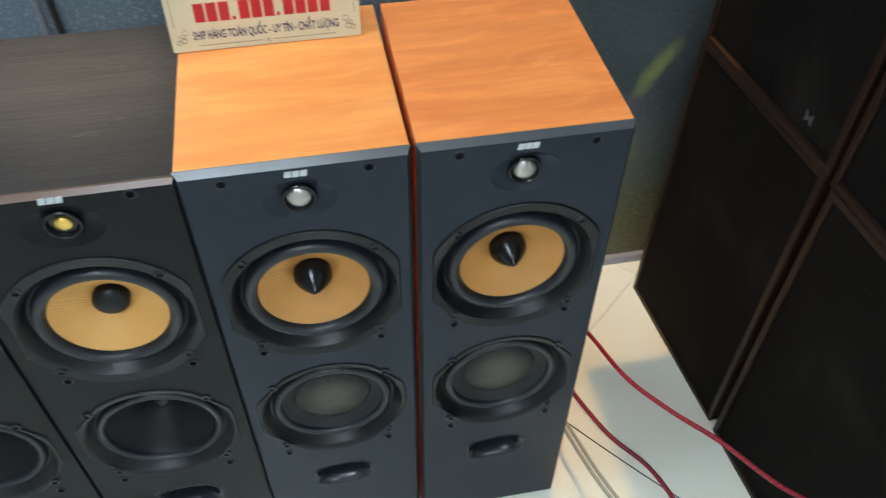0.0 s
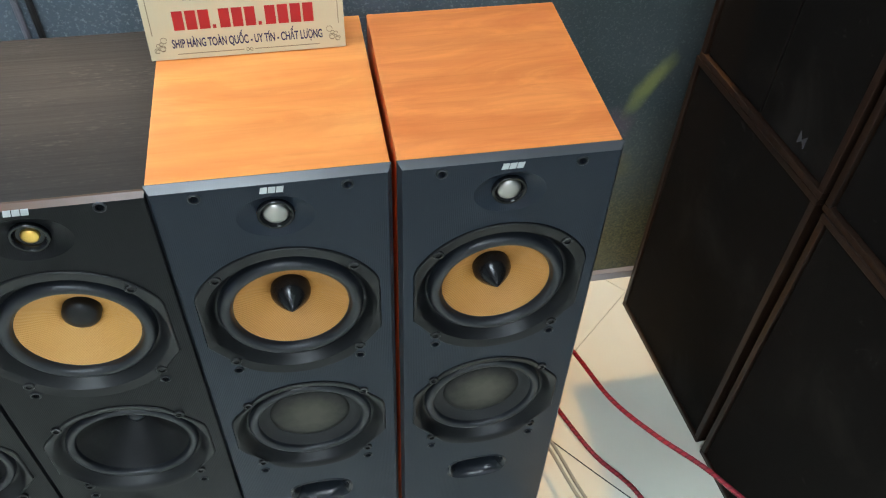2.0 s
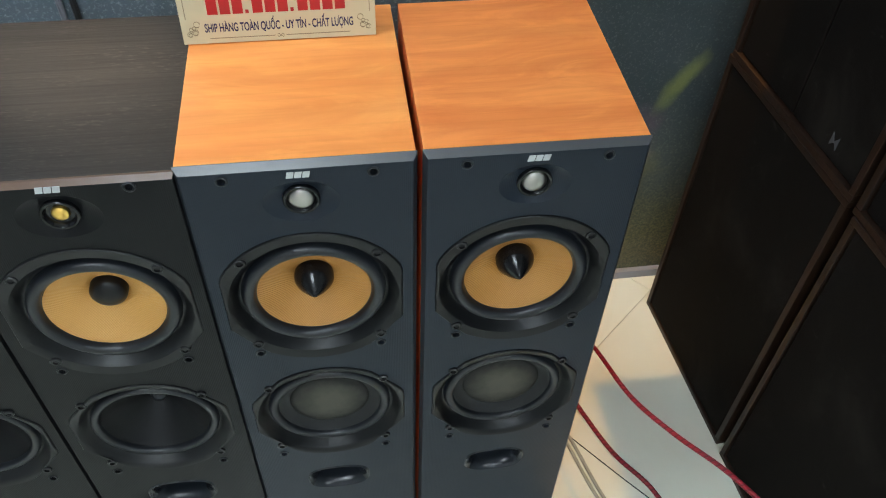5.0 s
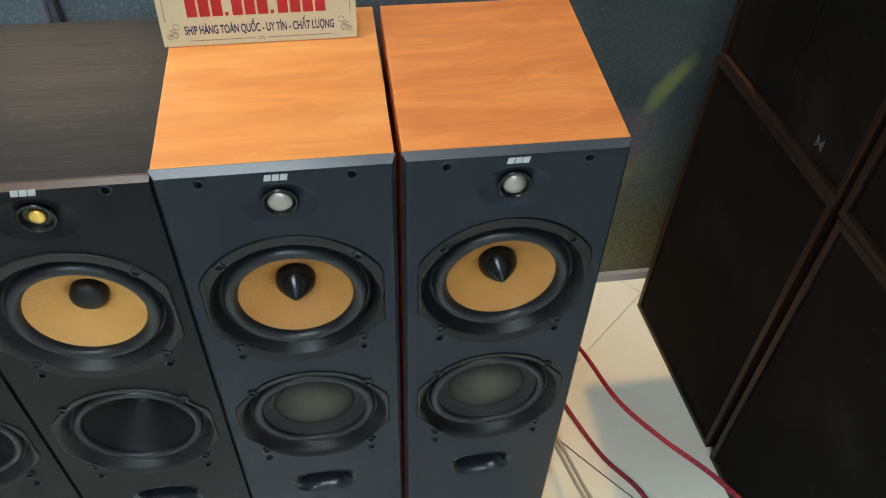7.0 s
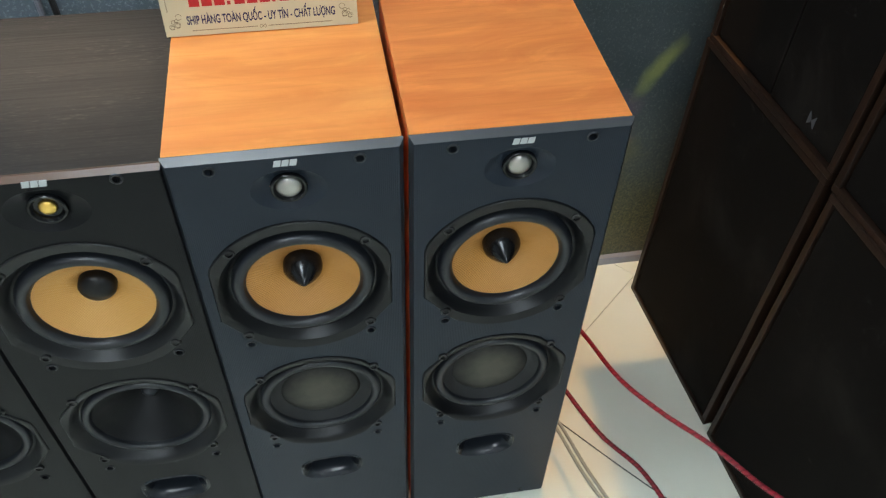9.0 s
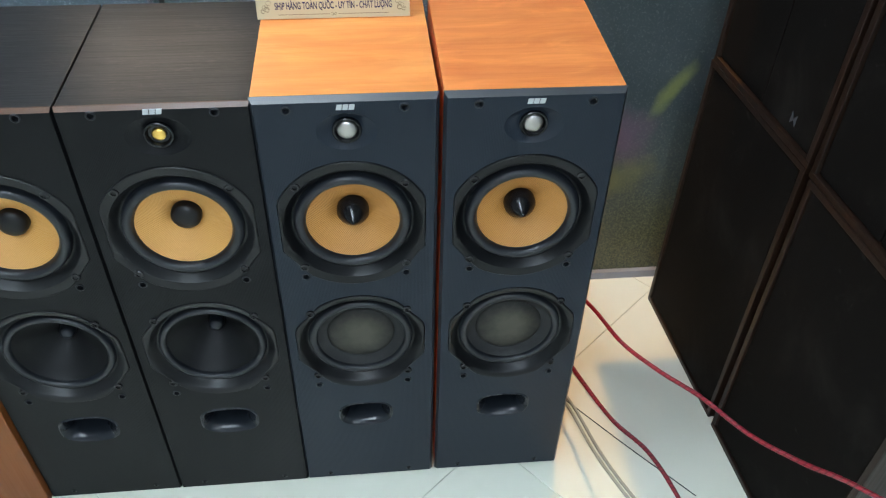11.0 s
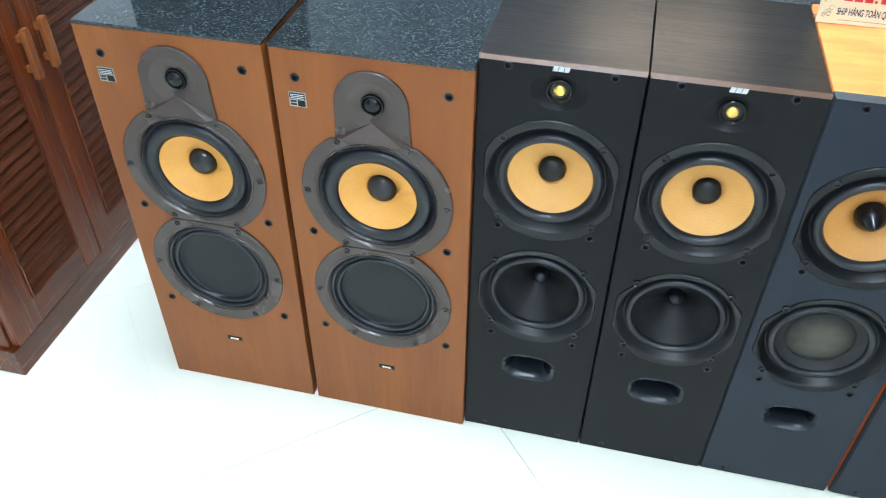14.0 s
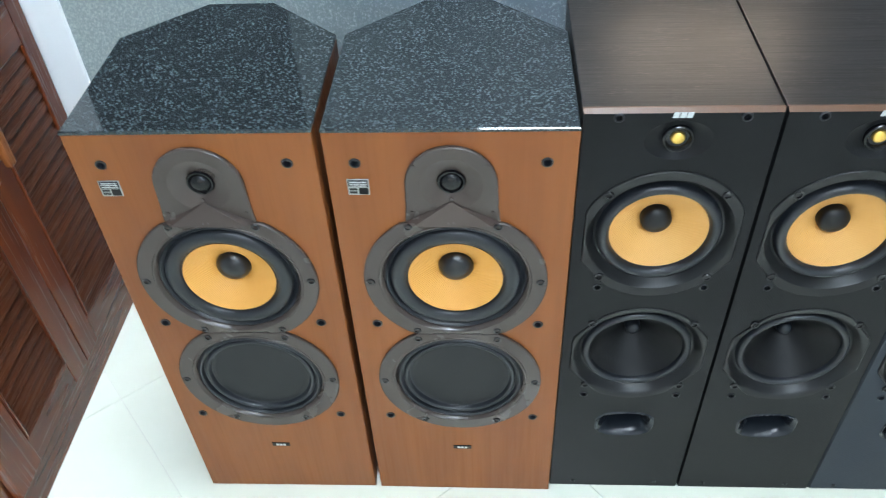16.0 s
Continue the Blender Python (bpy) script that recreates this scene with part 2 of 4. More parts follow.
# Left end paler: the brighter light there put into the paint colour.
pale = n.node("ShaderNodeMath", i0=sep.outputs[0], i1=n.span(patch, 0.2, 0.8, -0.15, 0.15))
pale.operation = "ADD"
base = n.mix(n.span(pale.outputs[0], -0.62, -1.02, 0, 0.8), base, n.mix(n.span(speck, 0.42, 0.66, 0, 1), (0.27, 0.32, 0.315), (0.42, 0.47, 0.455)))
# Warm lamp light low at the right, put into the wall colour.
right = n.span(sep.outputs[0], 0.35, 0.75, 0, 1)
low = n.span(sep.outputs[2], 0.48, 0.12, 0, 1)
lamp_wash = n.node("ShaderNodeMath", i0=right, i1=low)
lamp_wash.operation = "MULTIPLY"
lamp_wash2 = n.node("ShaderNodeMath", i0=lamp_wash.outputs[0], i1=n.span(patch, 0.3, 0.6, 0.35, 1.0))
lamp_wash2.operation = "MULTIPLY"
wash_tone = n.mix(n.span(speck, 0.4, 0.65, 0, 1), (0.040, 0.045, 0.024), (0.15, 0.14, 0.062))
base = n.mix(lamp_wash2.outputs[0], base, wash_tone)


def light_paint_patch(centre, turn, size, colour, amount, under):
    """A soft patch mixed into the wall colour, in metres: painted light and plain paint."""
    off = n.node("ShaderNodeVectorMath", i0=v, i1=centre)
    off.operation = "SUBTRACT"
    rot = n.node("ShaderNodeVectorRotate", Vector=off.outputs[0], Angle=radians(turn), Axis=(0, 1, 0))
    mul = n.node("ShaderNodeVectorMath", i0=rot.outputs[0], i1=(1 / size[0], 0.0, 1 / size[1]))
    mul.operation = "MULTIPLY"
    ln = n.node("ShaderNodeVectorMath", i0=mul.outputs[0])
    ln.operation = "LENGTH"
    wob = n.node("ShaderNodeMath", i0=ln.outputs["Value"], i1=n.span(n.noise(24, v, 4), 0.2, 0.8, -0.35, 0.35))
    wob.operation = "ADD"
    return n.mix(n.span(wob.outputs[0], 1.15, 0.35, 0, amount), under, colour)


# Yellow streak: a grazing light beam put into the wall colour.
base = light_paint_patch((0.800, WY, 0.516), 60, (0.075, 0.020), (0.22, 0.25, 0.08), 0.7, base)
base = light_paint_patch((0.720, WY, 0.400), 0, (0.060, 0.075), (0.17, 0.09, 0.15), 0.55, base)
# Warm lamp light low on the wall, also done as colour.
base = light_paint_patch((0.68, WY, 0.28), 20, (0.13, 0.05), (0.19, 0.17, 0.06), 0.6, base)
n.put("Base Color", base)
n.put("Roughness", n.span(cloud, 0.3, 0.7, 0.3, 0.5))
n.bump(n.mix(0.3, speck, cloud), 0.4, 0.002)
WALL = n.m


def paint(name, a, b, rough=0.6):
    n = Nodes(name, rough)
    v = n.place()
    n.put("Base Color", n.mix(n.span(n.noise(2.2, v, 5), 0.3, 0.7, 0, 1), a, b))
    n.bump(n.noise(160, v, 3), 0.12, 0.001)
    return n.m


PLASTER = paint("white_plaster", (0.56, 0.57, 0.58), (0.48, 0.49, 0.50))
WHITETRIM = paint("white_trim", (0.78, 0.80, 0.82), (0.70, 0.72, 0.74), 0.35)
GREYTRIM = paint("grey_skirting", (0.28, 0.28, 0.31), (0.20, 0.20, 0.23), 0.35)
DARKBOARD = paint("dark_board", (0.030, 0.036, 0.040), (0.018, 0.022, 0.026), 0.4)
CARDMAT = paint("cream_card", (0.58, 0.51, 0.34), (0.54, 0.47, 0.30), 0.3)
n = Nodes("brown_black_cloth", 0.8, 0, (0.02, 0.016, 0.013), 0.08)
v = n.place()
a = n.node("ShaderNodeTexWave", Vector=v, Scale=260.0)
a.bands_direction = "Y"
b = n.node("ShaderNodeTexWave", Vector=v, Scale=260.0)
b.bands_direction = "Z"
w = n.mix(0.5, a.outputs[1], b.outputs[1])
dust = n.noise(7, v, 6, 0.65, 0.5)
base = n.mix(n.span(w, 0.2, 0.8, 0, 1), (0.0038, 0.0029, 0.0024), (0.0084, 0.0064, 0.0054))
n.put("Base Color", n.mix(n.span(dust, 0.52, 0.8, 0, 0.6), base, (0.026, 0.022, 0.019)))
scuff = n.noise(1.0, n.place((40, 9, 34), turn=(0.5, 0.3, 0.2)), 4, 0.6, 1.5)
n.put("Base Color", n.mix(n.span(scuff, 0.66, 0.80, 0, 0.5), n.mix(n.span(dust, 0.52, 0.8, 0, 0.6), base, (0.026, 0.022, 0.019)), (0.060, 0.056, 0.052)))
n.bump(w, 0.4, 0.0008)
CLOTH = n.m
n = Nodes("lamp_diffuser", 0.5, 0, (0.9, 0.9, 0.9))
n.put("Emission Color", (0.74, 0.88, 1.0, 1)), n.put("Emission Strength", PANEL)
DIFFUSER = n.m
n = Nodes("warm_glow", 0.5, 0, (0.9, 0.85, 0.75))
n.put("Emission Color", (1.0, 0.80, 0.60, 1)), n.put("Emission Strength", SCONCE)
WARMGLOW = n.m
LAMPWHITE = Nodes("lamp_white", 0.4, 0, (0.75, 0.75, 0.75)).m
GLASS = Nodes("clear_acrylic", 0.03, 0, (1, 1, 1)).m
GLASS.node_tree.nodes["Principled BSDF"].inputs["Transmission Weight"].default_value = 1.0

# ---- mesh helpers ----


def part(name, bm, material, parent=None, label="", smooth=False):
    me = bpy.data.meshes.new(name)
    bm.to_mesh(me)
    bm.free()
    me.materials.append(material)
    if smooth:
        for p in me.polygons:
            p.use_smooth = True
        me.set_sharp_from_angle(angle=radians(38))
    ob = new(name, me)
    ob.parent = parent
    if label:
        tagged(ob, label)
    return ob


def thing(name, m, label, category, group=""):
    ob = new(name)
    ob.matrix_world = m
    ob.empty_display_size = 0.05
    return tagged(ob, label, category, group)


def add_box(bm, x0, x1, y0, y1, z0, z1, bevel=0.0):
    b2 = bmesh.new()
    bmesh.ops.create_cube(b2, size=1)
    for v in b2.verts:
        v.co = Vector(((x0 + x1) / 2 + v.co.x * (x1 - x0), (y0 + y1) / 2 + v.co.y * (y1 - y0), (z0 + z1) / 2 + v.co.z * (z1 - z0)))
    if bevel:
        bmesh.ops.bevel(b2, geom=b2.edges[:], offset=bevel, segments=2, affect="EDGES", profile=0.6)
    me = bpy.data.meshes.new("tmp")
    b2.to_mesh(me)
    b2.free()
    bm.from_mesh(me)
    bpy.data.meshes.remove(me)
    return bm


def box(x0, x1, y0, y1, z0, z1, bevel=0.0):
    return add_box(bmesh.new(), x0, x1, y0, y1, z0, z1, bevel)


def open_front(bm):
    """Takes away the large face of a box that looks toward -y, where the front board sits."""
    bm.normal_update()
    gone = max((f for f in bm.faces if abs(f.normal.y) > 0.99 and f.calc_center_median().y < 0.03), key=lambda f: f.calc_area())
    bmesh.ops.delete(bm, geom=[gone], context="FACES_ONLY")
    return bm


def loft(bm, loops, close=True):
    """Skins between loops of points of the same length; the last may be one point."""
    rings = [[bm.verts.new(p) for p in lp] for lp in loops]
    for a, b in zip(rings, rings[1:]):
        k = len(a)
        for i in range(k if close else k - 1):
            j = (i + 1) % k
            if len(b) == 1:
                bm.faces.new((a[i], b[0], a[j]))
            else:
                bm.faces.new((a[i], b[i], b[j], a[j]))
    return rings


def cap_ring(bm, ring):
    bm.faces.new(ring)


SEG = 64
FOOT = 0.011  # the fronts are set out from a line this far above the floor


def circle(r, cx, cz, y, rz=None, seg=SEG):
    rz = r if rz is None else rz
    return [(cx + r * math.cos(2 * math.pi * i / seg), y, cz + rz * math.sin(2 * math.pi * i / seg)) for i in range(seg)]


def outline(r0, cx, cz, y, cuts, seg=SEG, grow=0.0):
    """A circle cut straight along lines, each given by its direction in degrees and its distance."""
    out = []
    for i in range(seg):
        a = 2 * math.pi * i / seg
        r = r0
        for deg, d in cuts:
            c = math.cos(a - radians(deg))
            if c > 0.05:
                r = min(r, d / c)
        r += grow
        out.append((cx + r * math.cos(a), y, cz + r * math.sin(a)))
    return out


def stadium(w, h, cx, cz, y, power=2.8, seg=SEG):
    out = []
    for i in range(seg):
        a = 2 * math.pi * i / seg
        c, s = math.cos(a), math.sin(a)
        out.append((cx + w / 2 * math.copysign(abs(c) ** (2 / power), c), y, cz + h / 2 * math.copysign(abs(s) ** (2 / power), s)))
    return out


def turned(profile, cx, cz, seg=SEG, tip=True):
    """A turned part: radius and depth behind the front; ends in a point where the last radius is 0."""
    bm = bmesh.new()
    loops = [circle(max(r, 0.0), cx, cz, d, seg=seg) if r > 0 else [(cx, d, cz)] for r, d in profile]
    loft(bm, loops)
    return bm


def turned_down(profile, cx, cy, seg=32):
    """A part turned round an upright axis: radius and height."""
    bm = bmesh.new()
    loops = [[(cx + q * math.cos(2 * math.pi * i / seg), cy + q * math.sin(2 * math.pi * i / seg), z) for i in range(seg)] if q > 0 else [(cx, cy, z)] for q, z in profile]
    if len(loops[0]) == 1:
        loops = loops[1:]
    loft(bm, loops)
    return bm


def inside(p, loop):
    x, z = p
    hit = False
    for (x0, _, z0), (x1, _, z1) in zip(loop, loop[1:] + loop[:1]):
        if (z0 > z) != (z1 > z) and x < (x1 - x0) * (z - z0) / (z1 - z0) + x0:
            hit = not hit
    return hit


def front_panel(x0, x1, z0, z1, y, holes, chamfer, thick, reveal, edged=True, cx=None):
    """A board with openings through its face; the openings have walls of depth reveal."""
    bm = bmesh.new()
    c = chamfer
    a = c if cx is None else cx
    rim = [(x0 + a, y, z0 + a), (x1 - a, y, z0 + a), (x1 - a, y, z1 - c), (x0 + a, y, z1 - c)]
    pts, edges = [(p[0], p[2]) for p in rim], [(0, 1), (1, 2), (2, 3), (3, 0)]
    for lp in holes:
        k = len(pts)
        pts += [(p[0], p[2]) for p in lp]
        edges += [(k + i, k + (i + 1) % len(lp)) for i in range(len(lp))]
    vs, _, fs, _, _, _ = delaunay_2d_cdt([Vector(p) for p in pts], edges, [], 1, 1e-6)
    made = [bm.verts.new((p[0], y, p[1])) for p in vs]
    for f in fs:
        mid = sum((vs[i] for i in f), Vector((0, 0))) / len(f)
        if not any(inside(mid, lp) for lp in holes):
            bm.faces.new([made[i] for i in f])
    for lp in holes:
        loft(bm, [[(p[0], y, p[2]) for p in lp], [(p[0], y + reveal, p[2]) for p in lp]])
    if edged:
        loft(bm, edge_loops(x0, x1, z0, z1, y, c, thick))
    bmesh.ops.remove_doubles(bm, verts=bm.verts, dist=1e-6)
    return bm


def edge_loops(x0, x1, z0, z1, y, c, thick, cx=None):
    a = c if cx is None else cx
    rim = [(x0 + a, y, z0 + a), (x1 - a, y, z0 + a), (x1 - a, y, z1 - c), (x0 + a, y, z1 - c)]
    side = [(x0, y + c, z0), (x1, y + c, z0), (x1, y + c, z1), (x0, y + c, z1)]
    return [rim, side, [(p[0], y + thick, p[2]) for p in side]]


def tube(points, r, seg=8, bm=None):
    """A round wire along points."""
    bm = bm or bmesh.new()
    pts = [Vector(p) for p in points]
    loops = []
    up = Vector((0.13, 0.21, 0.97))
    for i, p in enumerate(pts):
        d = (pts[min(i + 1, len(pts) - 1)] - pts[max(i - 1, 0)]).normalized()
        u = d.cross(up).normalized()
        w = u.cross(d)
        loops.append([p + r * (math.cos(2 * math.pi * k / seg) * u + math.sin(2 * math.pi * k / seg) * w) for k in range(seg)])
    loft(bm, loops)
    return bm


def glide(points, steps=12):
    """A smooth curve through points."""
    p = [Vector(q) for q in points]
    p = [2 * p[0] - p[1]] + p + [2 * p[-1] - p[-2]]
    out = []
    for i in range(1, len(p) - 2):
        for k in range(steps):
            t = k / steps
            out.append(0.5 * (2 * p[i] + (p[i + 1] - p[i - 1]) * t + (2 * p[i - 1] - 5 * p[i] + 4 * p[i + 1] - p[i + 2]) * t * t
                              + (3 * p[i] - p[i - 1] - 3 * p[i + 1] + p[i + 2]) * t ** 3))
    return out + [p[-2]]


def screw(cx, cz, y, parent, r=0.0066, mat=None):
    bm = turned([(r, y + 0.004), (r, y - 0.0012), (r * 0.86, y - 0.0022), (r * 0.55, y - 0.0022), (r * 0.5, y + 0.0006), (0, y + 0.0006)], cx, cz, 16)
    return part("screw", bm, mat or STEEL, parent, smooth=True)


def socket(cx, cz, y, parent, r=0.0065):
    bm = turned([(r, y + 0.001), (r, y - 0.0006), (r * 0.82, y - 0.0014), (r * 0.66, y - 0.0010), (r * 0.6, y + 0.008), (0, y + 0.008)], cx, cz, 18)
    return part("grille_socket", bm, RUBBER, parent, smooth=True)


def lettermark(cx, cz, y, parent, w, h, mat):
    """The maker's mark as plain slanted bars."""
    bm = bmesh.new()
    k = 3
    for i in range(k):
        a, b = -w / 2 + w * i / k + 0.0005, -w / 2 + w * (i + 1) / k - 0.0005
        f = [bm.verts.new((cx + x + s, y, cz + z)) for x, z, s in ((a, -h / 2, -0.0008), (b, -h / 2, -0.0008), (b, h / 2, 0.0008), (a, h / 2, 0.0008))]
        face = bm.faces.new(f)
        r = bmesh.ops.extrude_face_region(bm, geom=[face])
        for q in r["geom"]:
            if isinstance(q, bmesh.types.BMVert):
                q.co.y -= 0.0006
    return part("badge", bm, mat, parent, "pale plain maker's mark")


# ---- the room ----


def structure(name, bm, mat, label, category):
    return tagged(part(name, bm, mat), label, category, kind="structure")


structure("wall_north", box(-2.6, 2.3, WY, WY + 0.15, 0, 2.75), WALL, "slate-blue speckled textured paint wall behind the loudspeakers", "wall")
structure("wall_east", box(2.3, 2.45, -3.35, WY + 0.15, 0, 2.75), PLASTER, "plain white plaster wall", "wall")
structure("wall_west", box(-2.75, -2.6, -3.35, WY + 0.15, 0, 2.75), PLASTER, "plain white plaster wall", "wall")
bm = box(-2.6, -1.95, -3.35, -3.2, 0, 2.75)
add_box(bm, 1.15, 2.3, -3.35, -3.2, 0, 2.75)
add_box(bm, -1.95, 1.15, -3.35, -3.2, 2.5, 2.75)
add_box(bm, -1.95, 1.15, -3.35, -3.2, 0, 0.3)
structure("wall_south", bm, PLASTER, "plain white plaster wall with a wide shop window", "wall")
structure("ceiling", box(-2.75, 2.45, -3.35, WY + 0.15, 2.75, 2.85), PLASTER, "plain white ceiling", "ceiling")
structure("wall_pier", box(-2.55, -1.297, WY - 0.006, WY + 0.01, 0, 2.74, 0.004), WHITETRIM, "smooth white painted pier in the wall corner", "wall")
structure("baseboard", box(-1.30, 2.3, WY - 0.012, WY + 0.002, 0, 0.022, 0.002), GREYTRIM, "thin grey skirting strip along the wall", "baseboard")

# ---- loudspeakers with slate and black fronts ----
CUTS = [(0, 0.1015), (180, 0.1015), (217, 0.1065), (323, 0.1065)]
CUTS2 = [(0, 0.1015), (180, 0.1015), (218, 0.1005), (322, 0.1005), (40, 0.1035), (140, 0.1035)]


def driver(name, parent, cz, r0, cuts, frame_mat, kind, label):
    """One drive unit let into the front: frame, surround, cone, centre and screws."""
    unit = new(name)
    unit.parent = parent
    tagged(unit, label)
    bm = bmesh.new()
    loops = [outline(r0, 0, cz, 0.0026, cuts, grow=-0.0004), outline(r0, 0, cz, -0.0010, cuts, grow=-0.0008), outline(r0, 0, cz, -0.0020, cuts, grow=-0.0020), outline(r0, 0, cz, -0.0018, cuts, grow=-0.0040)]
    for r, d in ((0.0968, -0.0002), (0.0945, 0.0026), (0.0920, 0.0066), (0.0898, 0.0098), (0.0880, 0.0124), (0.0864, 0.0142), (0.0848, 0.0150), (0.0828, 0.0150)):
        loops.append(circle(r, 0, cz, d))
    loft(bm, loops)
    part("frame", bm, frame_mat, unit, smooth=True)
    for sx in (-0.0738, 0.0738):
        for sz in (-0.0728, 0.0728):
            screw(sx, cz + sz * (1 if r0 > 0.105 else 1.03), -0.0010, unit)
    if kind in ("bullet", "ball"):
        prof = [(0.0832, 0.0150), (0.0825, 0.0135)] + [(0.0743 + 0.0080 * math.cos(math.pi * k / 8), 0.0125 - 0.0096 * math.sin(math.pi * k / 8)) for k in range(9)] + [(0.0648, 0.0135)]
        part("surround", turned(prof, 0, cz), RUBBER, unit, smooth=True)
        prof = [(0.0655, 0.0128), (0.060, 0.0165), (0.05, 0.0225), (0.04, 0.0285), (0.03, 0.0355), (0.0225, 0.042), (0.019, 0.047)]
        part("cone", turned(prof, 0, cz), KEVLAR if kind == "bullet" else KEVLARK, unit, "woven yellow cone", smooth=True)
        if kind == "bullet":
            prof = [(0.0215, 0.052), (0.0228, 0.043), (0.0234, 0.036), (0.0229, 0.0310), (0.0204, 0.0260), (0.0158, 0.0198), (0.0100, 0.0132), (0.0048, 0.0078), (0.0016, 0.0050), (0, 0.0042)]
            part("phase_plug", turned(prof, 0, cz, 40), GLOSSBLACK, unit, "glossy black bullet", smooth=True)
        else:
            prof = [(0.0212, 0.050), (0.0212, 0.037)] + [(0.0212 * math.cos(k * math.pi / 16), 0.036 - 0.0110 * math.sin(k * math.pi / 16)) for k in range(1, 8)] + [(0, 0.0250)]
            part("dust_cap", turned(prof, 0, cz, 40), CAPDARK, unit, "black domed cap", smooth=True)
    elif kind == "grey":
        prof = [(0.0832, 0.0150), (0.0825, 0.0135)] + [(0.0760 + 0.0062 * math.cos(math.pi * k / 8), 0.0125 - 0.0055 * math.sin(math.pi * k / 8)) for k in range(9)] + [(0.069, 0.015)]
        part("surround", turned(prof, 0, cz), RUBBER, unit, smooth=True)
        part("cone", turned([(0.0695, 0.014), (0.064, 0.0180), (0.059, 0.0215), (0.0555, 0.0232), (0.0535, 0.0238)], 0, cz), MATTE, unit, smooth=True)
        prof = [(0.0545, 0.0238), (0.0532, 0.0222)] + [(0.0525 * math.cos(k * math.pi / 20), 0.0224 - 0.0060 * math.sin(k * math.pi / 20)) for k in range(1, 10)] + [(0, 0.0164)]
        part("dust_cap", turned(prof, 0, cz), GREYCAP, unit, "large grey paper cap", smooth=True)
    else:
        prof = [(0.0832, 0.0150), (0.0828, 0.0145)] + [(0.0768 + 0.0058 * math.cos(math.pi * k / 8), 0.0128 - 0.0062 * math.sin(math.pi * k / 8)) for k in range(9)] + [(0.0702, 0.0150)]
        part("surround", turned(prof, 0, cz), RUBBER, unit, smooth=True)
        part("cone", turned([(0.0706, 0.0148), (0.066, 0.0205), (0.056, 0.0290), (0.042, 0.0400), (0.029, 0.0520), (0.018, 0.0640), (0.0135, 0.0700)], 0, cz), DEEP, unit, "deep black paper cone", smooth=True)
        prof = [(0.0125, 0.074), (0.0122, 0.062), (0.0115, 0.0565)] + [(0.0115 * math.cos(k * math.pi / 12), 0.0560 - 0.008 * math.sin(k * math.pi / 12)) for k in range(1, 6)] + [(0, 0.048)]
        part("phase_plug", turned(prof, 0, cz, 24), PORTBLACK, unit, "slim black post", smooth=True)
    return unit


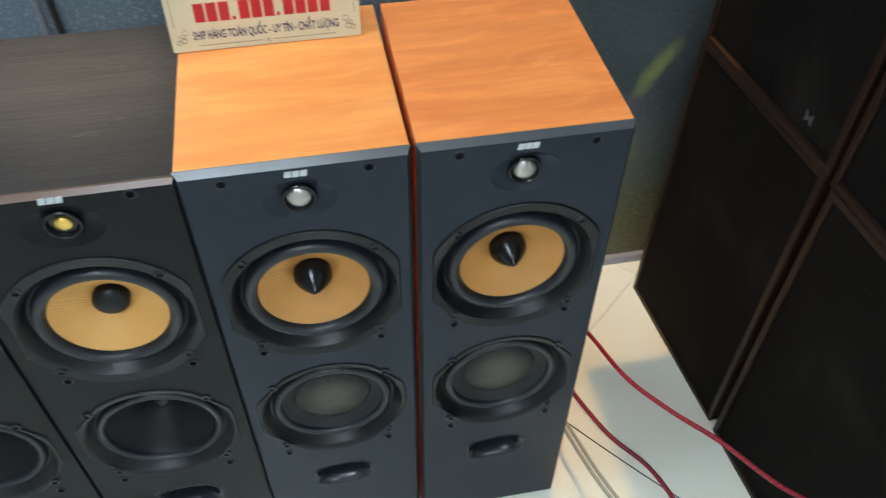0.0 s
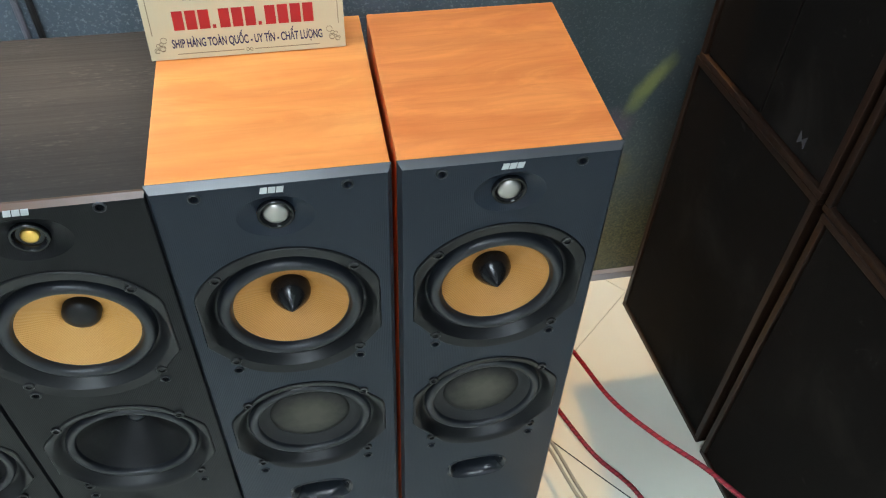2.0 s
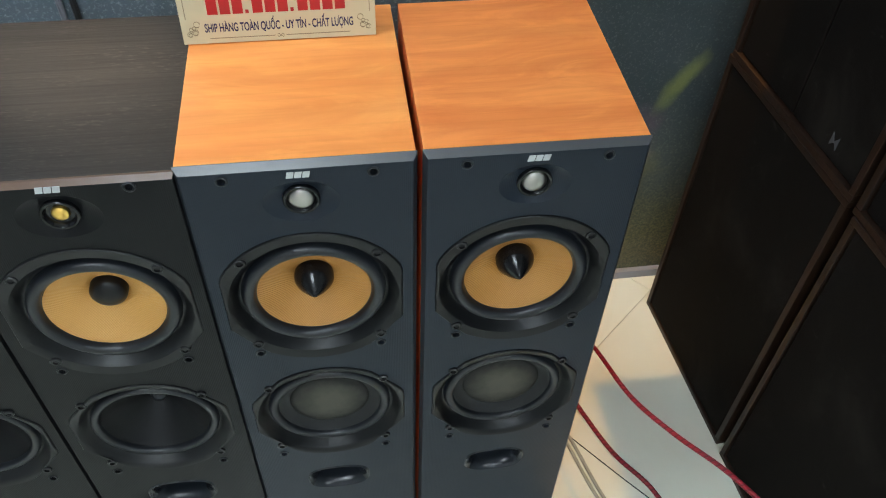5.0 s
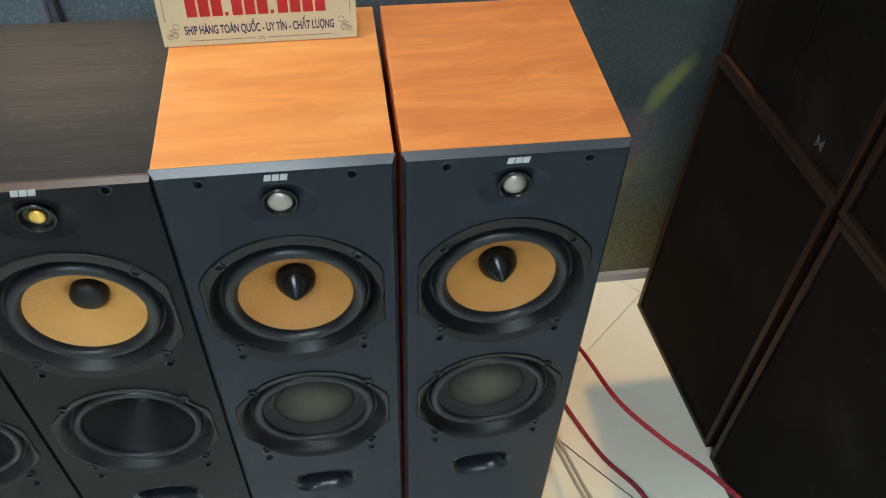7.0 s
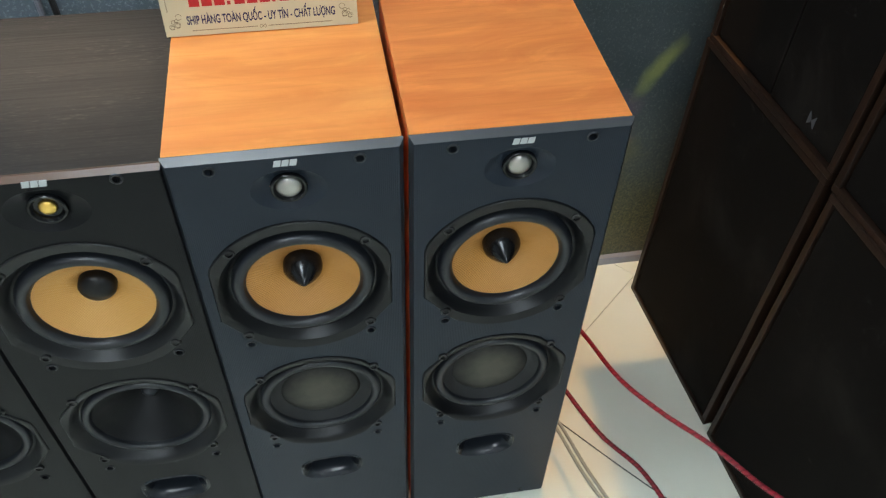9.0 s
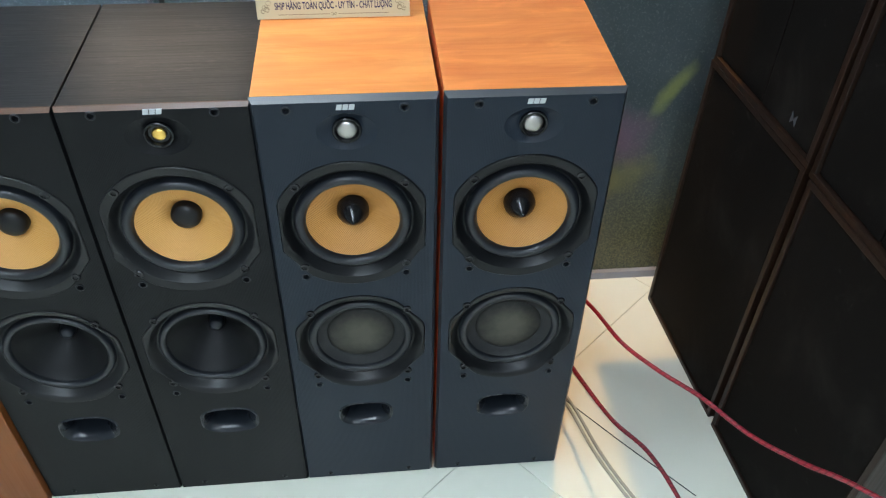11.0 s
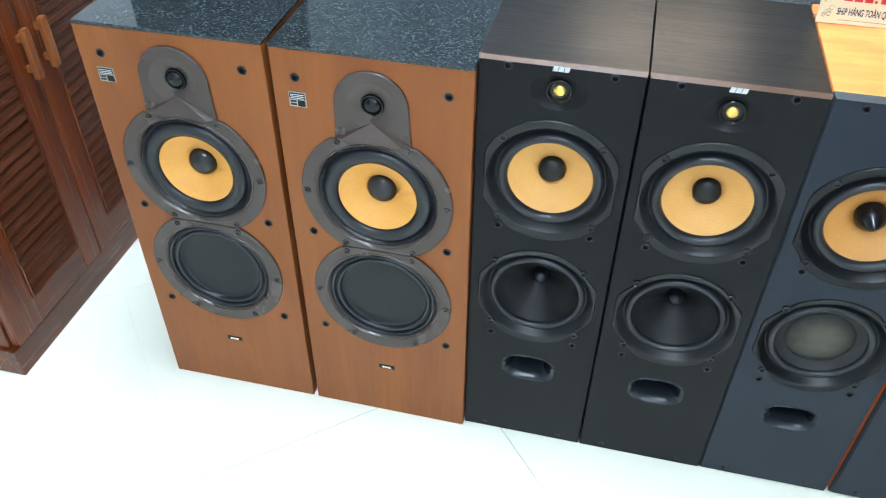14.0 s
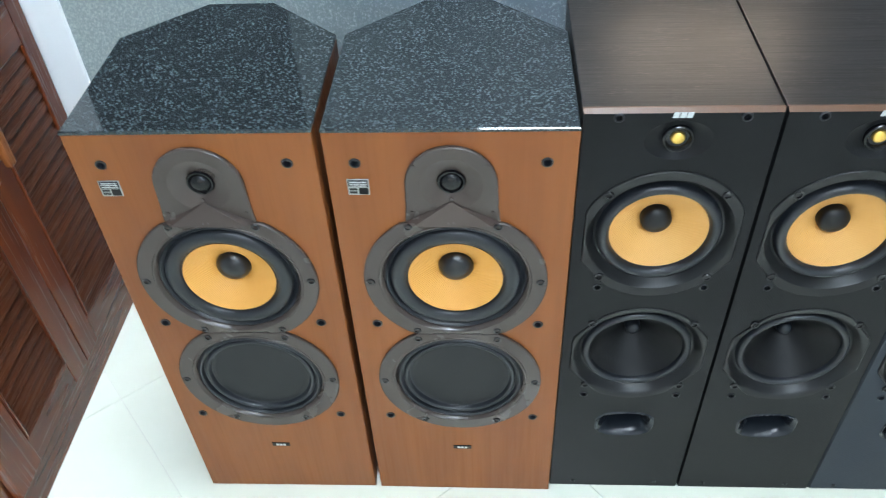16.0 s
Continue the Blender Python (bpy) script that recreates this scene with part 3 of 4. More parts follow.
def tower(name, m, w, h, depth, style, label, group):
    sp = thing(name, m, label, "speaker", group)
    slate = style == "slate"
    body_mat, face_mat = (CHERRY, SLATE) if slate else (ASH, BLACKBAFFLE)
    d1, d2 = (0.6085, 0.3645) if slate else (0.6105, 0.3665)
    tz, hz, lz = (0.765, 0.799, 0.8015) if slate else (0.767, 0.800, 0.8035)
    pz = 0.181 if slate else 0.185
    r1, r2 = 0.1115, 0.1075
    ct, cs, inset = (0.0068, 0.0048, 0.0012) if slate else (0.0050, 0.0016, 0.0004)
    pw, ph = (0.094, 0.064) if slate else (0.098, 0.068)
    ea, eb = (0.039, 0.0275) if slate else (0.041, 0.0285)
    holes = [outline(r1, 0, d1, 0, CUTS), outline(r2, 0, d2, 0, CUTS2), circle(ea, 0, tz, 0, eb), stadium(pw, ph, 0, pz, 0)]
    pegs = [(-0.0735, hz), (0.0735, hz), (-0.0735, 0.516), (0.0735, 0.516), (-0.0735, 0.2670), (0.0735, 0.2670), (-0.0735, 0.0045), (0.0735, 0.0045)]
    holes += [circle(0.0042, x, z, 0, seg=12) for x, z in pegs]
    part("baffle", front_panel(-w / 2, w / 2, -FOOT, h, 0, holes, ct, 0.0078, 0.012, False, cs), face_mat, sp, "slate-grey ribbed plastic front" if slate else "black ribbed plastic front")
    bm = bmesh.new()
    loft(bm, edge_loops(-w / 2, w / 2, -FOOT, h, 0, ct, 0.0078, cs))
    strip = bm.copy()
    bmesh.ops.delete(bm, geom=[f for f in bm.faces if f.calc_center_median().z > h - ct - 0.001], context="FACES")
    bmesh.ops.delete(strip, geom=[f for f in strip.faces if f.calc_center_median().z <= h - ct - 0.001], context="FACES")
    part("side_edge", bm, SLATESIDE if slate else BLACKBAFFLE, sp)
    part("top_edge", strip, SLATEEDGE if slate else BLACKEDGE, sp, "worn bevelled edge, lightened with painted ceiling sheen" if slate else "black bevelled edge, warm lamp glint painted in")
    part("cabinet", open_front(box(-w / 2 + inset, w / 2 - inset, 0.0081, depth, -FOOT, h - 0.0008, 0.0012)), body_mat, sp, "orange cherry veneer box" if slate else "black ash veneer box")
    driver("midrange_unit", sp, d1, r1, CUTS, FRAMEBLACK if slate else FRAMEGREY, "bullet" if slate else "ball", "drive unit with a yellow woven cone")
    driver("bass_unit", sp, d2, r2, CUTS2, FRAMEBLACK if slate else FRAMEGREY, "grey" if slate else "deep", "drive unit with a grey cap" if slate else "drive unit with a deep black cone")
    # tweeter in a shallow oval dish
    tw = new("tweeter")
    tw.parent = sp
    bm = bmesh.new()
    loft(bm, [circle(ea, 0, tz, 0.0, eb), circle(ea * 0.93, 0, tz, 0.0012, eb * 0.93), circle(0.027, 0, tz, 0.0042, 0.0215), circle(0.0190, 0, tz, 0.0062, 0.0185)])
    part("dish", bm, face_mat, tw, smooth=True)
    bm = turned([(0.0190, 0.007), (0.0188, 0.0018), (0.0178, 0.0008), (0.0160, 0.0012), (0.0138, 0.0040), (0.0130, 0.0062), (0.0084, 0.0066)], 0, tz, 40)
    part("ring", bm, GLOSSBLACK, tw, smooth=True)
    dr = 0.0132 if slate else 0.0088
    prof = [(dr + 0.0003, 0.0064), (dr, 0.0055)] + [(dr * math.cos(k * math.pi / 16), 0.0052 - dr * 0.42 * math.sin(k * math.pi / 16)) for k in range(1, 8)] + [(0, 0.0052 - dr * 0.42)]
    part("dome", turned(prof, 0, tz, 32), SILVER if slate else GOLD, tw, "silver metal dome" if slate else "golden metal dome", smooth=True)
    # reflex port, flared into the box
    bm = bmesh.new()
    loft(bm, [stadium(pw, ph, 0, pz, 0.0), stadium(pw * 0.95, ph * 0.93, 0, pz, -0.0016), stadium(pw * 0.90, ph * 0.87, 0, pz, -0.0004), stadium(pw * 0.80, ph * 0.72, 0, pz, 0.006), stadium(pw * 0.74, ph * 0.62, 0, pz, 0.013),
              stadium(pw * 0.70, ph * 0.60, 0, pz, 0.022), stadium(pw * 0.68, ph * 0.58, 0, pz, 0.085), [(0, 0.085, pz)]])
    part("port", bm, PORTBLACK, sp, "flared oval bass port", smooth=True)
    for x, z in pegs[:6]:
        socket(x, z, 0.0, sp)
    for x, z in pegs[6:]:
        screw(x, z, 0.001, sp, 0.0045)
    lettermark(0.0, lz, -0.0002, sp, 0.0235, 0.0075, WHITEPRINT)
    return sp


FY = 0.714
GW, GH, GD = 0.236, 0.8155, 0.282
slate_a = tower("floor_speaker", pose(0.1545, FY, FOOT, 0, 0, 0), GW, GH, GD, "slate", "slate-fronted cherry veneer tower loudspeaker with a card on top", "slate-fronted pair")
slate_b = copy_thing(slate_a, pose(0.3955, FY, FOOT, 0, 0, -0.3))
for ob in slate_b.children:
    if ob.name.startswith("cabinet"):
        ob.material_slots[0].link = "OBJECT"
        ob.material_slots[0].material = CHERRYRED
tagged(slate_b, "slate-fronted cherry veneer tower loudspeaker at the row's end")
black_a = tower("floor_speaker", pose(-0.3128, FY + 0.001, FOOT, 0, 0, 0), 0.2325, 0.8110, 0.287, "black", "black ash veneer tower loudspeaker beside a walnut one", "black pair")
black_b = copy_thing(black_a, pose(-0.0785, FY + 0.001, FOOT, 0, 0, 0))
tagged(black_b, "black ash veneer tower loudspeaker beside a cherry one")

# ---- walnut loudspeakers with granite tops ----


def lower_driver(parent, name, cz, flat_top, flat_bottom, passive, label):
    unit = new(name)
    unit.parent = parent
    tagged(unit, label)
    cuts = [(90, flat_top), (270, flat_bottom)]
    bm = bmesh.new()
    loops = [outline(0.1275, 0, cz, 0.0, cuts), outline(0.1275, 0, cz, -0.0038, cuts), outline(0.1275, 0, cz, -0.005, cuts, grow=-0.0015)]
    loops += [circle(r, 0, cz, d) for r, d in ((0.1065, -0.0052), (0.1055, -0.0062), (0.1035, -0.0062), (0.1005, -0.0035), (0.0988, 0.0006), (0.097, 0.0008))]
    loft(bm, loops)
    part("frame", bm, METALFRAME, unit, "bronze-grey cast frame", smooth=True)
    for k in range(6):
        a = radians(60 * k)
        screw(0.1180 * math.cos(a), cz + 0.1180 * math.sin(a), -0.0045, unit, 0.0056)
    if passive:
        prof = [(0.0988, 0.0008), (0.0970, -0.0020), (0.0945, -0.0030), (0.0920, -0.0015), (0.0900, 0.004), (0.0880, 0.0045)]
        prof += [(0.0840 + 0.0042 * math.cos(math.pi * k / 6), 0.0045 - 0.0052 * math.sin(math.pi * k / 6)) for k in range(7)] + [(0.0785, 0.0070), (0.077, 0.0075)]
        part("surround", turned(prof, 0, cz), RUBBER, unit, smooth=True)
        part("cone", turned([(0.0775, 0.0075), (0.074, 0.0090), (0.07, 0.0085), (0.04, 0.0070), (0, 0.0066)], 0, cz), MATTE, unit, "flat black disc", smooth=True)
    else:
        prof = [(0.0988, 0.0006), (0.0965, -0.0012), (0.0938, 0.0012), (0.0918, 0.0040)]
        prof += [(0.0795 + 0.0115 * math.cos(math.pi * k / 8), 0.0035 - 0.0082 * math.sin(math.pi * k / 8)) for k in range(9)] + [(0.067, 0.0035), (0.0655, 0.0030)]
        part("surround", turned(prof, 0, cz), RUBBER, unit, smooth=True)
        part("cone", turned([(0.0662, 0.0020), (0.056, 0.0078), (0.044, 0.0153), (0.033, 0.0228), (0.0255, 0.0288), (0.024, 0.0318)], 0, cz), KEVLARB, unit, "amber woven cone", smooth=True)
        prof = [(0.0252, 0.038), (0.0252, 0.030)] + [(0.0252 * math.cos(k * math.pi / 16), 0.0295 - 0.017 * math.sin(k * math.pi / 16)) for k in range(1, 8)] + [(0, 0.0125)]
        part("dust_cap", turned(prof, 0, cz, 40), CAPBLACK, unit, "glossy black domed cap", smooth=True)
    return unit


def walnut_speaker(m, label):
    w, h, side, depth = 0.310, 0.795, 0.228, 0.328
    sp = thing("floor_speaker", m, label, "speaker", "walnut pair")
    d1, d2, tz = 0.5405, 0.3165, 0.712
    holes = [circle(0.1012, 0, d1, 0), circle(0.1012, 0, d2, 0), circle(0.040, 0, tz, 0)]
    pegs = [(sx * 0.1180, z) for z in (0.744, 0.448, 0.2170) for sx in (-1, 1)]
    holes += [circle(0.0058, x, z, 0, seg=12) for x, z in pegs]
    part("baffle", front_panel(-w / 2, w / 2, -FOOT, h - 0.0052, 0, holes, 0.0010, 0.019, 0.018), TEAK, sp, "warm brown walnut front board")

    def plan(z, inset=0.0):
        a, b = w / 2 - inset, depth - inset
        return [(-a, 0.0195, z), (a, 0.0195, z), (a, side, z), (a - 0.105, b, z), (-a + 0.105, b, z), (-a, side, z)]

    bm = bmesh.new()
    rings = loft(bm, [plan(-FOOT, 0.002), plan(0.002 - FOOT), plan(h - 0.0057)])
    cap_ring(bm, rings[0]), cap_ring(bm, rings[-1])
    part("cabinet", open_front(bm), SIDE, sp, "dark walnut box with bevelled rear corners")

    def top(z, grow):
        a = w / 2 + grow
        return [(-a, -grow - 0.001, z), (a, -grow - 0.001, z), (a, side, z), (a - 0.105, depth + grow, z), (-a + 0.105, depth + grow, z), (-a, side, z)]

    bm = bmesh.new()
    rings = loft(bm, [top(h - 0.0050, 0.0), top(h - 0.0016, 0.0), top(h, -0.0014)])
    cap_ring(bm, rings[0]), cap_ring(bm, rings[-1])
    part("top_slab", bm, GRANITE, sp, "polished black speckled granite top")
    lower_driver(sp, "midrange_unit", d1, 0.1095, 0.1110, False, "drive unit with an amber woven cone")
    lower_driver(sp, "bass_unit", d2, 0.1120, 0.1275, True, "drive unit with a flat black disc")
    # tweeter plate: an arch with a wedge at its foot
    tw = new("tweeter")
    tw.parent = sp
    tagged(tw, "arched bronze-grey tweeter plate")

    def arch(y, s):
        pts = []
        for k in range(24):
            a = math.pi * k / 23
            pts.append((0.0585 * s * math.cos(a), y, tz + 0.0585 * s * math.sin(a)))
        pts += [(-0.0595 * s, y, 0.675), (-0.0615 * s, y, 0.6515), (0.0615 * s, y, 0.6515), (0.0595 * s, y, 0.675)]
        return pts

    bm = bmesh.new()
    ring = circle(0.0400, 0, tz, -0.0050)
    o = arch(-0.005, 0.975)
    loft(bm, [arch(0.0, 1.0), arch(-0.0038, 1.0), o])
    pts = [(p[0], p[2]) for p in o] + [(p[0], p[2]) for p in ring]
    ed = [(i, (i + 1) % len(o)) for i in range(len(o))] + [(len(o) + i, len(o) + (i + 1) % len(ring)) for i in range(len(ring))]
    vs, _, fs, _, _, _ = delaunay_2d_cdt([Vector(p) for p in pts], ed, [], 1, 1e-6)
    made = [bm.verts.new((p[0], -0.005, p[1])) for p in vs]
    for f in fs:
        mid = sum((vs[i] for i in f), Vector((0, 0))) / len(f)
        if not inside(mid, ring):
            bm.faces.new([made[i] for i in f])
    loft(bm, [ring, circle(0.030, 0, tz, -0.0020), circle(0.0185, 0, tz, 0.0035), circle(0.0175, 0, tz, 0.006)])
    bmesh.ops.remove_doubles(bm, verts=bm.verts, dist=1e-6)
    part("plate", bm, METALFRAME, tw, smooth=True)
    prof = [(0.0178, 0.0055), (0.0170, 0.0010), (0.0150, 0.0010), (0.0140, 0.0030)] + [(0.0138 * math.cos(k * math.pi / 16), 0.003 - 0.0075 * math.sin(k * math.pi / 16)) for k in range(1, 8)] + [(0, -0.0045)]
    part("dome", turned(prof, 0, tz, 32), GLOSSBLACK, tw, "glossy black dome", smooth=True)
    bm = bmesh.new()
    a, b, c = bm.verts.new((0, -0.0052, 0.686)), bm.verts.new((-0.060, -0.0052, 0.6535)), bm.verts.new((0.060, -0.0052, 0.6535))
    d, e = bm.verts.new((-0.050, -0.0165, 0.6540)), bm.verts.new((0.050, -0.0165, 0.6540))
    for f in ((a, b, d), (a, d, e), (a, e, c), (b, c, e, d)):
        bm.faces.new(f)
    part("wedge", bm, METALFRAME, tw)
    for x, z in ((-0.046, 0.742), (0.046, 0.742), (-0.052, 0.668), (0.052, 0.668), (0.0, 0.6905)):
        bm = turned([(0.0028, -0.0048), (0.0026, -0.0064), (0, -0.0066)], x, z, 12)
        part("screw", bm, METALFRAME, tw, smooth=True)
    for x, z in pegs:
        socket(x, z, 0.0, sp, 0.0076)
    # silver data label with its dark lower corner, and the foot plate
    lab = part("data_label", box(-0.1310, -0.1035, -0.0012, 0.0, 0.6945, 0.7195, 0.0004), LABELGREY, sp, "small silver label")
    part("label_print", box(-0.1170, -0.1050, -0.0016, -0.0010, 0.6958, 0.7062), DEEP, lab)
    bm = bmesh.new()
    add_box(bm, -0.1298, -0.1047, -0.00150, -0.0010, 0.7075, 0.7183)
    for z in (0.7040, 0.6990):
        add_box(bm, -0.1290, -0.1190, -0.0015, -0.0010, z - 0.0019, z + 0.0015)
    part("label_text", bm, FRAMEGREY, lab, "dark printed fields")
    bm = bmesh.new()
    for z in (0.7155, 0.7125, 0.7095):
        add_box(bm, -0.1280, -0.1065, -0.0019, -0.0014, z - 0.0005, z + 0.0004)
    part("label_lines", bm, PALE, lab, "tiny pale lines of print")
    plate = part("foot_plate", box(-0.0155, 0.0155, -0.0016, 0.0, 0.1215, 0.1305, 0.0005), DEEP, sp, "small black plate")
    bm = bmesh.new()
    for k in range(3):
        add_box(bm, -0.0085 + 0.006 * k, -0.0038 + 0.006 * k, -0.0022, -0.0014, 0.1238, 0.1282)
    part("plate_mark", bm, PALE, plate)
    return sp


walnut_a = walnut_speaker(pose(-0.9060, 0.7045, FOOT, 0, 0, 0.4), "walnut loudspeaker with granite top, beside the louvred cupboard")
walnut_b = copy_thing(walnut_a, pose(-0.5855, 0.7045, FOOT, 0, 0, -0.1))
tagged(walnut_b, "walnut loudspeaker with granite top, beside a black one")

# ---- louvred cupboard ----
cup = thing("louvred_cupboard", pose(0, 0, 0), "polished red-brown wooden cupboard with louvred doors, on the floor", "cupboard")
CX = -1.363
part("body", box(-1.80, CX - 0.022, 0.615, WY - 0.009, 0.072, 0.78, 0.003), CABWOOD, cup)
part("plinth", box(-1.80, CX - 0.006, 0.607, WY - 0.008, 0.0, 0.072, 0.003), CABRAIL, cup)
part("top", box(-1.82, CX + 0.012, 0.595, WY - 0.007, 0.78, 0.805, 0.005), CABRAIL, cup)


for y0, y1, pa, pb in ((0.622, 0.932, 0.700, 0.875), (0.935, 1.211, 0.993, 1.170)):
    door = part("door", box(CX - 0.0215, CX - 0.012, y0 + 0.01, y1 - 0.01, 0.09, 0.765), SLATWOOD, cup, "door with sloping louvre slats")
    for a, b, c, d in ((y0, pa, 0.078, 0.772), (pb, y1, 0.078, 0.772)):
        part("stile", box(CX - 0.0215, CX, a, b, c, d, 0.0025), CABWOOD, door)
    for c, d in ((0.078, 0.146), (0.668, 0.772)):
        part("rail", box(CX - 0.0212, CX - 0.0006, pa - 0.0005, pb + 0.0005, c, d, 0.0025), CABRAIL, door)
    for yy in (pa, pb - 0.005):
        part("bead", box(CX - 0.004, CX + 0.003, yy, yy + 0.005, 0.148, 0.666, 0.0015), CABWOOD, door)
    slat = None
    z = 0.160
    while z < 0.664:
        if slat is None:
            bm = box(-0.0030, 0.0030, -(pb - pa) / 2 + 0.002, (pb - pa) / 2 - 0.002, -0.0152, 0.0152, 0.001)
            slat = part("slat", bm, SLATWOOD, door)
            ob = slat
        else:
            ob = new("slat", slat.data)
            ob.parent = door
        ob.matrix_basis = pose(CX - 0.0075, (pa + pb) / 2, z, 0, -15 + random.uniform(-1.5, 1.5), 0)
        z += 0.0262
for yy in (0.916, 0.972):
    bm = box(CX + 0.012, CX + 0.026, yy - 0.009, yy + 0.009, 0.552, 0.658, 0.004)
    add_box(bm, CX - 0.001, CX + 0.014, yy - 0.006, yy + 0.006, 0.566, 0.580)
    add_box(bm, CX - 0.001, CX + 0.014, yy - 0.006, yy + 0.006, 0.630, 0.644)
    part("handle", bm, PULLWOOD, cup, "upright wooden pull")

# ---- stacked dark cabinets ----


def stacked(m, w, h, d, label, split):
    """A dark loudspeaker whose cloth front faces local -y; origin at its front corner on the floor."""
    sp = thing("stacked_speaker", m, label, "speaker", "stacked dark loudspeakers")
    e = 0.011
    for nm, (a, b, c, f, g, k) in (("bottom_panel", (0, w, 0.0, d, 0, e)), ("top_panel", (0, w, 0.0, d, h - e, h)), ("side_panel", (0, e, 0.0005, d - 0.0005, e, h - e)),
                                   ("side_panel", (w - e, w, 0.0005, d - 0.0005, e, h - e)), ("back_panel", (e, w - e, d - 0.02, d - 0.006, e, h - e)), ("front_board", (e, w - e, 0.022, 0.03, e, h - e))):
        part(nm, box(a, b, c, f, g, k, 0.0015), STACKWOOD, sp)
    panels = [(e + 0.002, w * 0.5 - 0.0012), (w * 0.5 + 0.0012, w - e - 0.002)] if split else [(e + 0.002, w - e - 0.002)]
    for a, b in panels:
        part("grille", box(a, b, 0.0035 if not split else 0.006, 0.021, e + 0.002, h - e - 0.002, 0.0035), CLOTH, sp, "brown-black dusty cloth front")
    return sp


SWID, SHT = 0.347, 0.6275


def stack_at(along, out, z, w, h, label, split):
    base = Vector((0.8205, 1.138, z))
    d = Vector((math.cos(radians(-85.7)), math.sin(radians(-85.7)), 0))
    s = Vector((d.y, -d.x, 0))
    p = base + d * along + s * out
    return stacked(pose(p.x, p.y, p.z, 0, 0, -85.7), w, h, 0.30, label, split)


stack_at(0.0, 0.0, 0.0, SWID, SHT, "dark walnut loudspeaker on the floor by the wall", False)
up_a = stack_at(0.006, 0.0, SHT + 0.001, SWID - 0.004, SHT, "dark walnut loudspeaker on another, with a pale mark", True)
stack_at(0.365, 0.002, 0.0, SWID, SHT - 0.006, "dark dusty loudspeaker on the floor under another", False)
stack_at(0.359, 0.0, SHT - 0.005, SWID, SHT, "dark walnut loudspeaker stacked on a dusty one", True)
bm = bmesh.new()
for s in (-1, 1):
    f = [bm.verts.new((0.268 + x, 0.0052, 0.041 + z)) for x, z in ((0, 0.001 * s), (0.0075 * s, 0.011), (0.0075 * s, -0.009))]
    face = bm.faces.new(f)
    for q in bmesh.ops.extrude_face_region(bm, geom=[face])["geom"]:
        if isinstance(q, bmesh.types.BMVert):
            q.co.y -= 0.0012
part("badge", bm, DIMMARK, up_a, "pale plain maker's mark")

# ---- card on a cherry top ----
card = thing("sign_card", pose(0.1415, 0.928, GH + FOOT, -7, 0, 0.3), "cream printed shop card in a clear stand on cherry veneer", "sign")
part("card", box(-0.1075, 0.1075, 0.0, 0.0022, 0.0006, 0.150, 0.0006), CARDMAT, card)
bm = bmesh.new()
a = -0.0765  # the printed number, as bars in groups of three, three and four
for count in (3, 3, 4):
    for i in range(count):
        add_box(bm, a, a + 0.0112, -0.0008, 0.0002, 0.0345, 0.0560)
        a += 0.0137
    if count == 3:
        add_box(bm, a, a + 0.0036, -0.0008, 0.0002, 0.0345, 0.0385)
        a += 0.0080
part("number_print", bm, REDINK, card, "bold red printed bars")
bm = bmesh.new()
for a, b, z0, z1 in [(-0.062, -0.058, 0.068, 0.086)] + [(-0.054 + 0.0085 * k, -0.0525 + 0.0085 * k, 0.068, 0.077 - 0.002 * (k % 2)) for k in range(7)] + [(0.016, 0.0195, 0.068, 0.085)] + [(0.024 + 0.0085 * k, 0.0255 + 0.0085 * k, 0.068, 0.077 + 0.003 * (k % 2)) for k in range(5)] + [(-0.055, 0.006, 0.0675, 0.0685), (0.02, 0.06, 0.0675, 0.0685), (-0.05, 0.05, 0.112, 0.118)]:
    add_box(bm, a, b, -0.0007, 0.0002, z0, z1)
part("name_print", bm, INK, card, "dark blue printed bars")
cu = bpy.data.curves.new("words", "FONT")
cu.offset = 0.0003
cu.body, cu.align_x, cu.size = "SHIP HÀNG TOÀN QUỐC - UY TÍN - CHẤT LƯỢNG", "CENTER", 0.0125
words = new("words", cu)
bpy.context.view_layer.update()
me = bpy.data.meshes.new_from_object(words.evaluated_get(bpy.context.evaluated_depsgraph_get()))
bpy.data.objects.remove(words)
xs = [v.co.x for v in me.vertices]
wide = max(xs) - min(xs)
for v in me.vertices:
    v.co = Vector(((v.co.x - (max(xs) + min(xs)) / 2) * 0.164 / wide, -0.0007, v.co.y * 1.12 + 0.0145))
me.materials.clear()
me.materials.append(INK)
ob = new("slogan_print", me)
ob.parent = card
bm = bmesh.new()
for sx in (-1, 1):
    add_box(bm, sx * 0.101 - 0.0004, sx * 0.101 + 0.0004, -0.0005, 0.0002, 0.030, 0.142)
    for k in range(7):
        a = 2.4 * k
        r = 0.0022 + 0.0006 * (k % 3)
        cx, cz = sx * (0.0985 - 0.0022 * k * 0.6 + 0.003 * math.sin(a)), 0.0115 + 0.0026 * k * (0.6 + 0.4 * math.cos(a))
        tube([(cx + r * math.cos(q * 0.7), -0.0003, cz + r * math.sin(q * 0.7)) for q in range(9)], 0.00035, 4, bm)
add_box(bm, -0.078, -0.006, -0.0005, 0.0002, 0.0064, 0.0071)
add_box(bm, 0.006, 0.078, -0.0005, 0.0002, 0.0064, 0.0071)
tube([(0.0035 * math.cos(q * 0.6), -0.0003, 0.0067 + 0.0022 * math.sin(q * 1.2)) for q in range(11)], 0.0004, 4, bm)
part("border_print", bm, ORNAMENT, card, "fine brown scrollwork border")
part("foot", box(-0.1075, 0.1075, 0.003, 0.030, 0.0008, 0.003, 0.0006), GLASS, card, "clear acrylic foot")

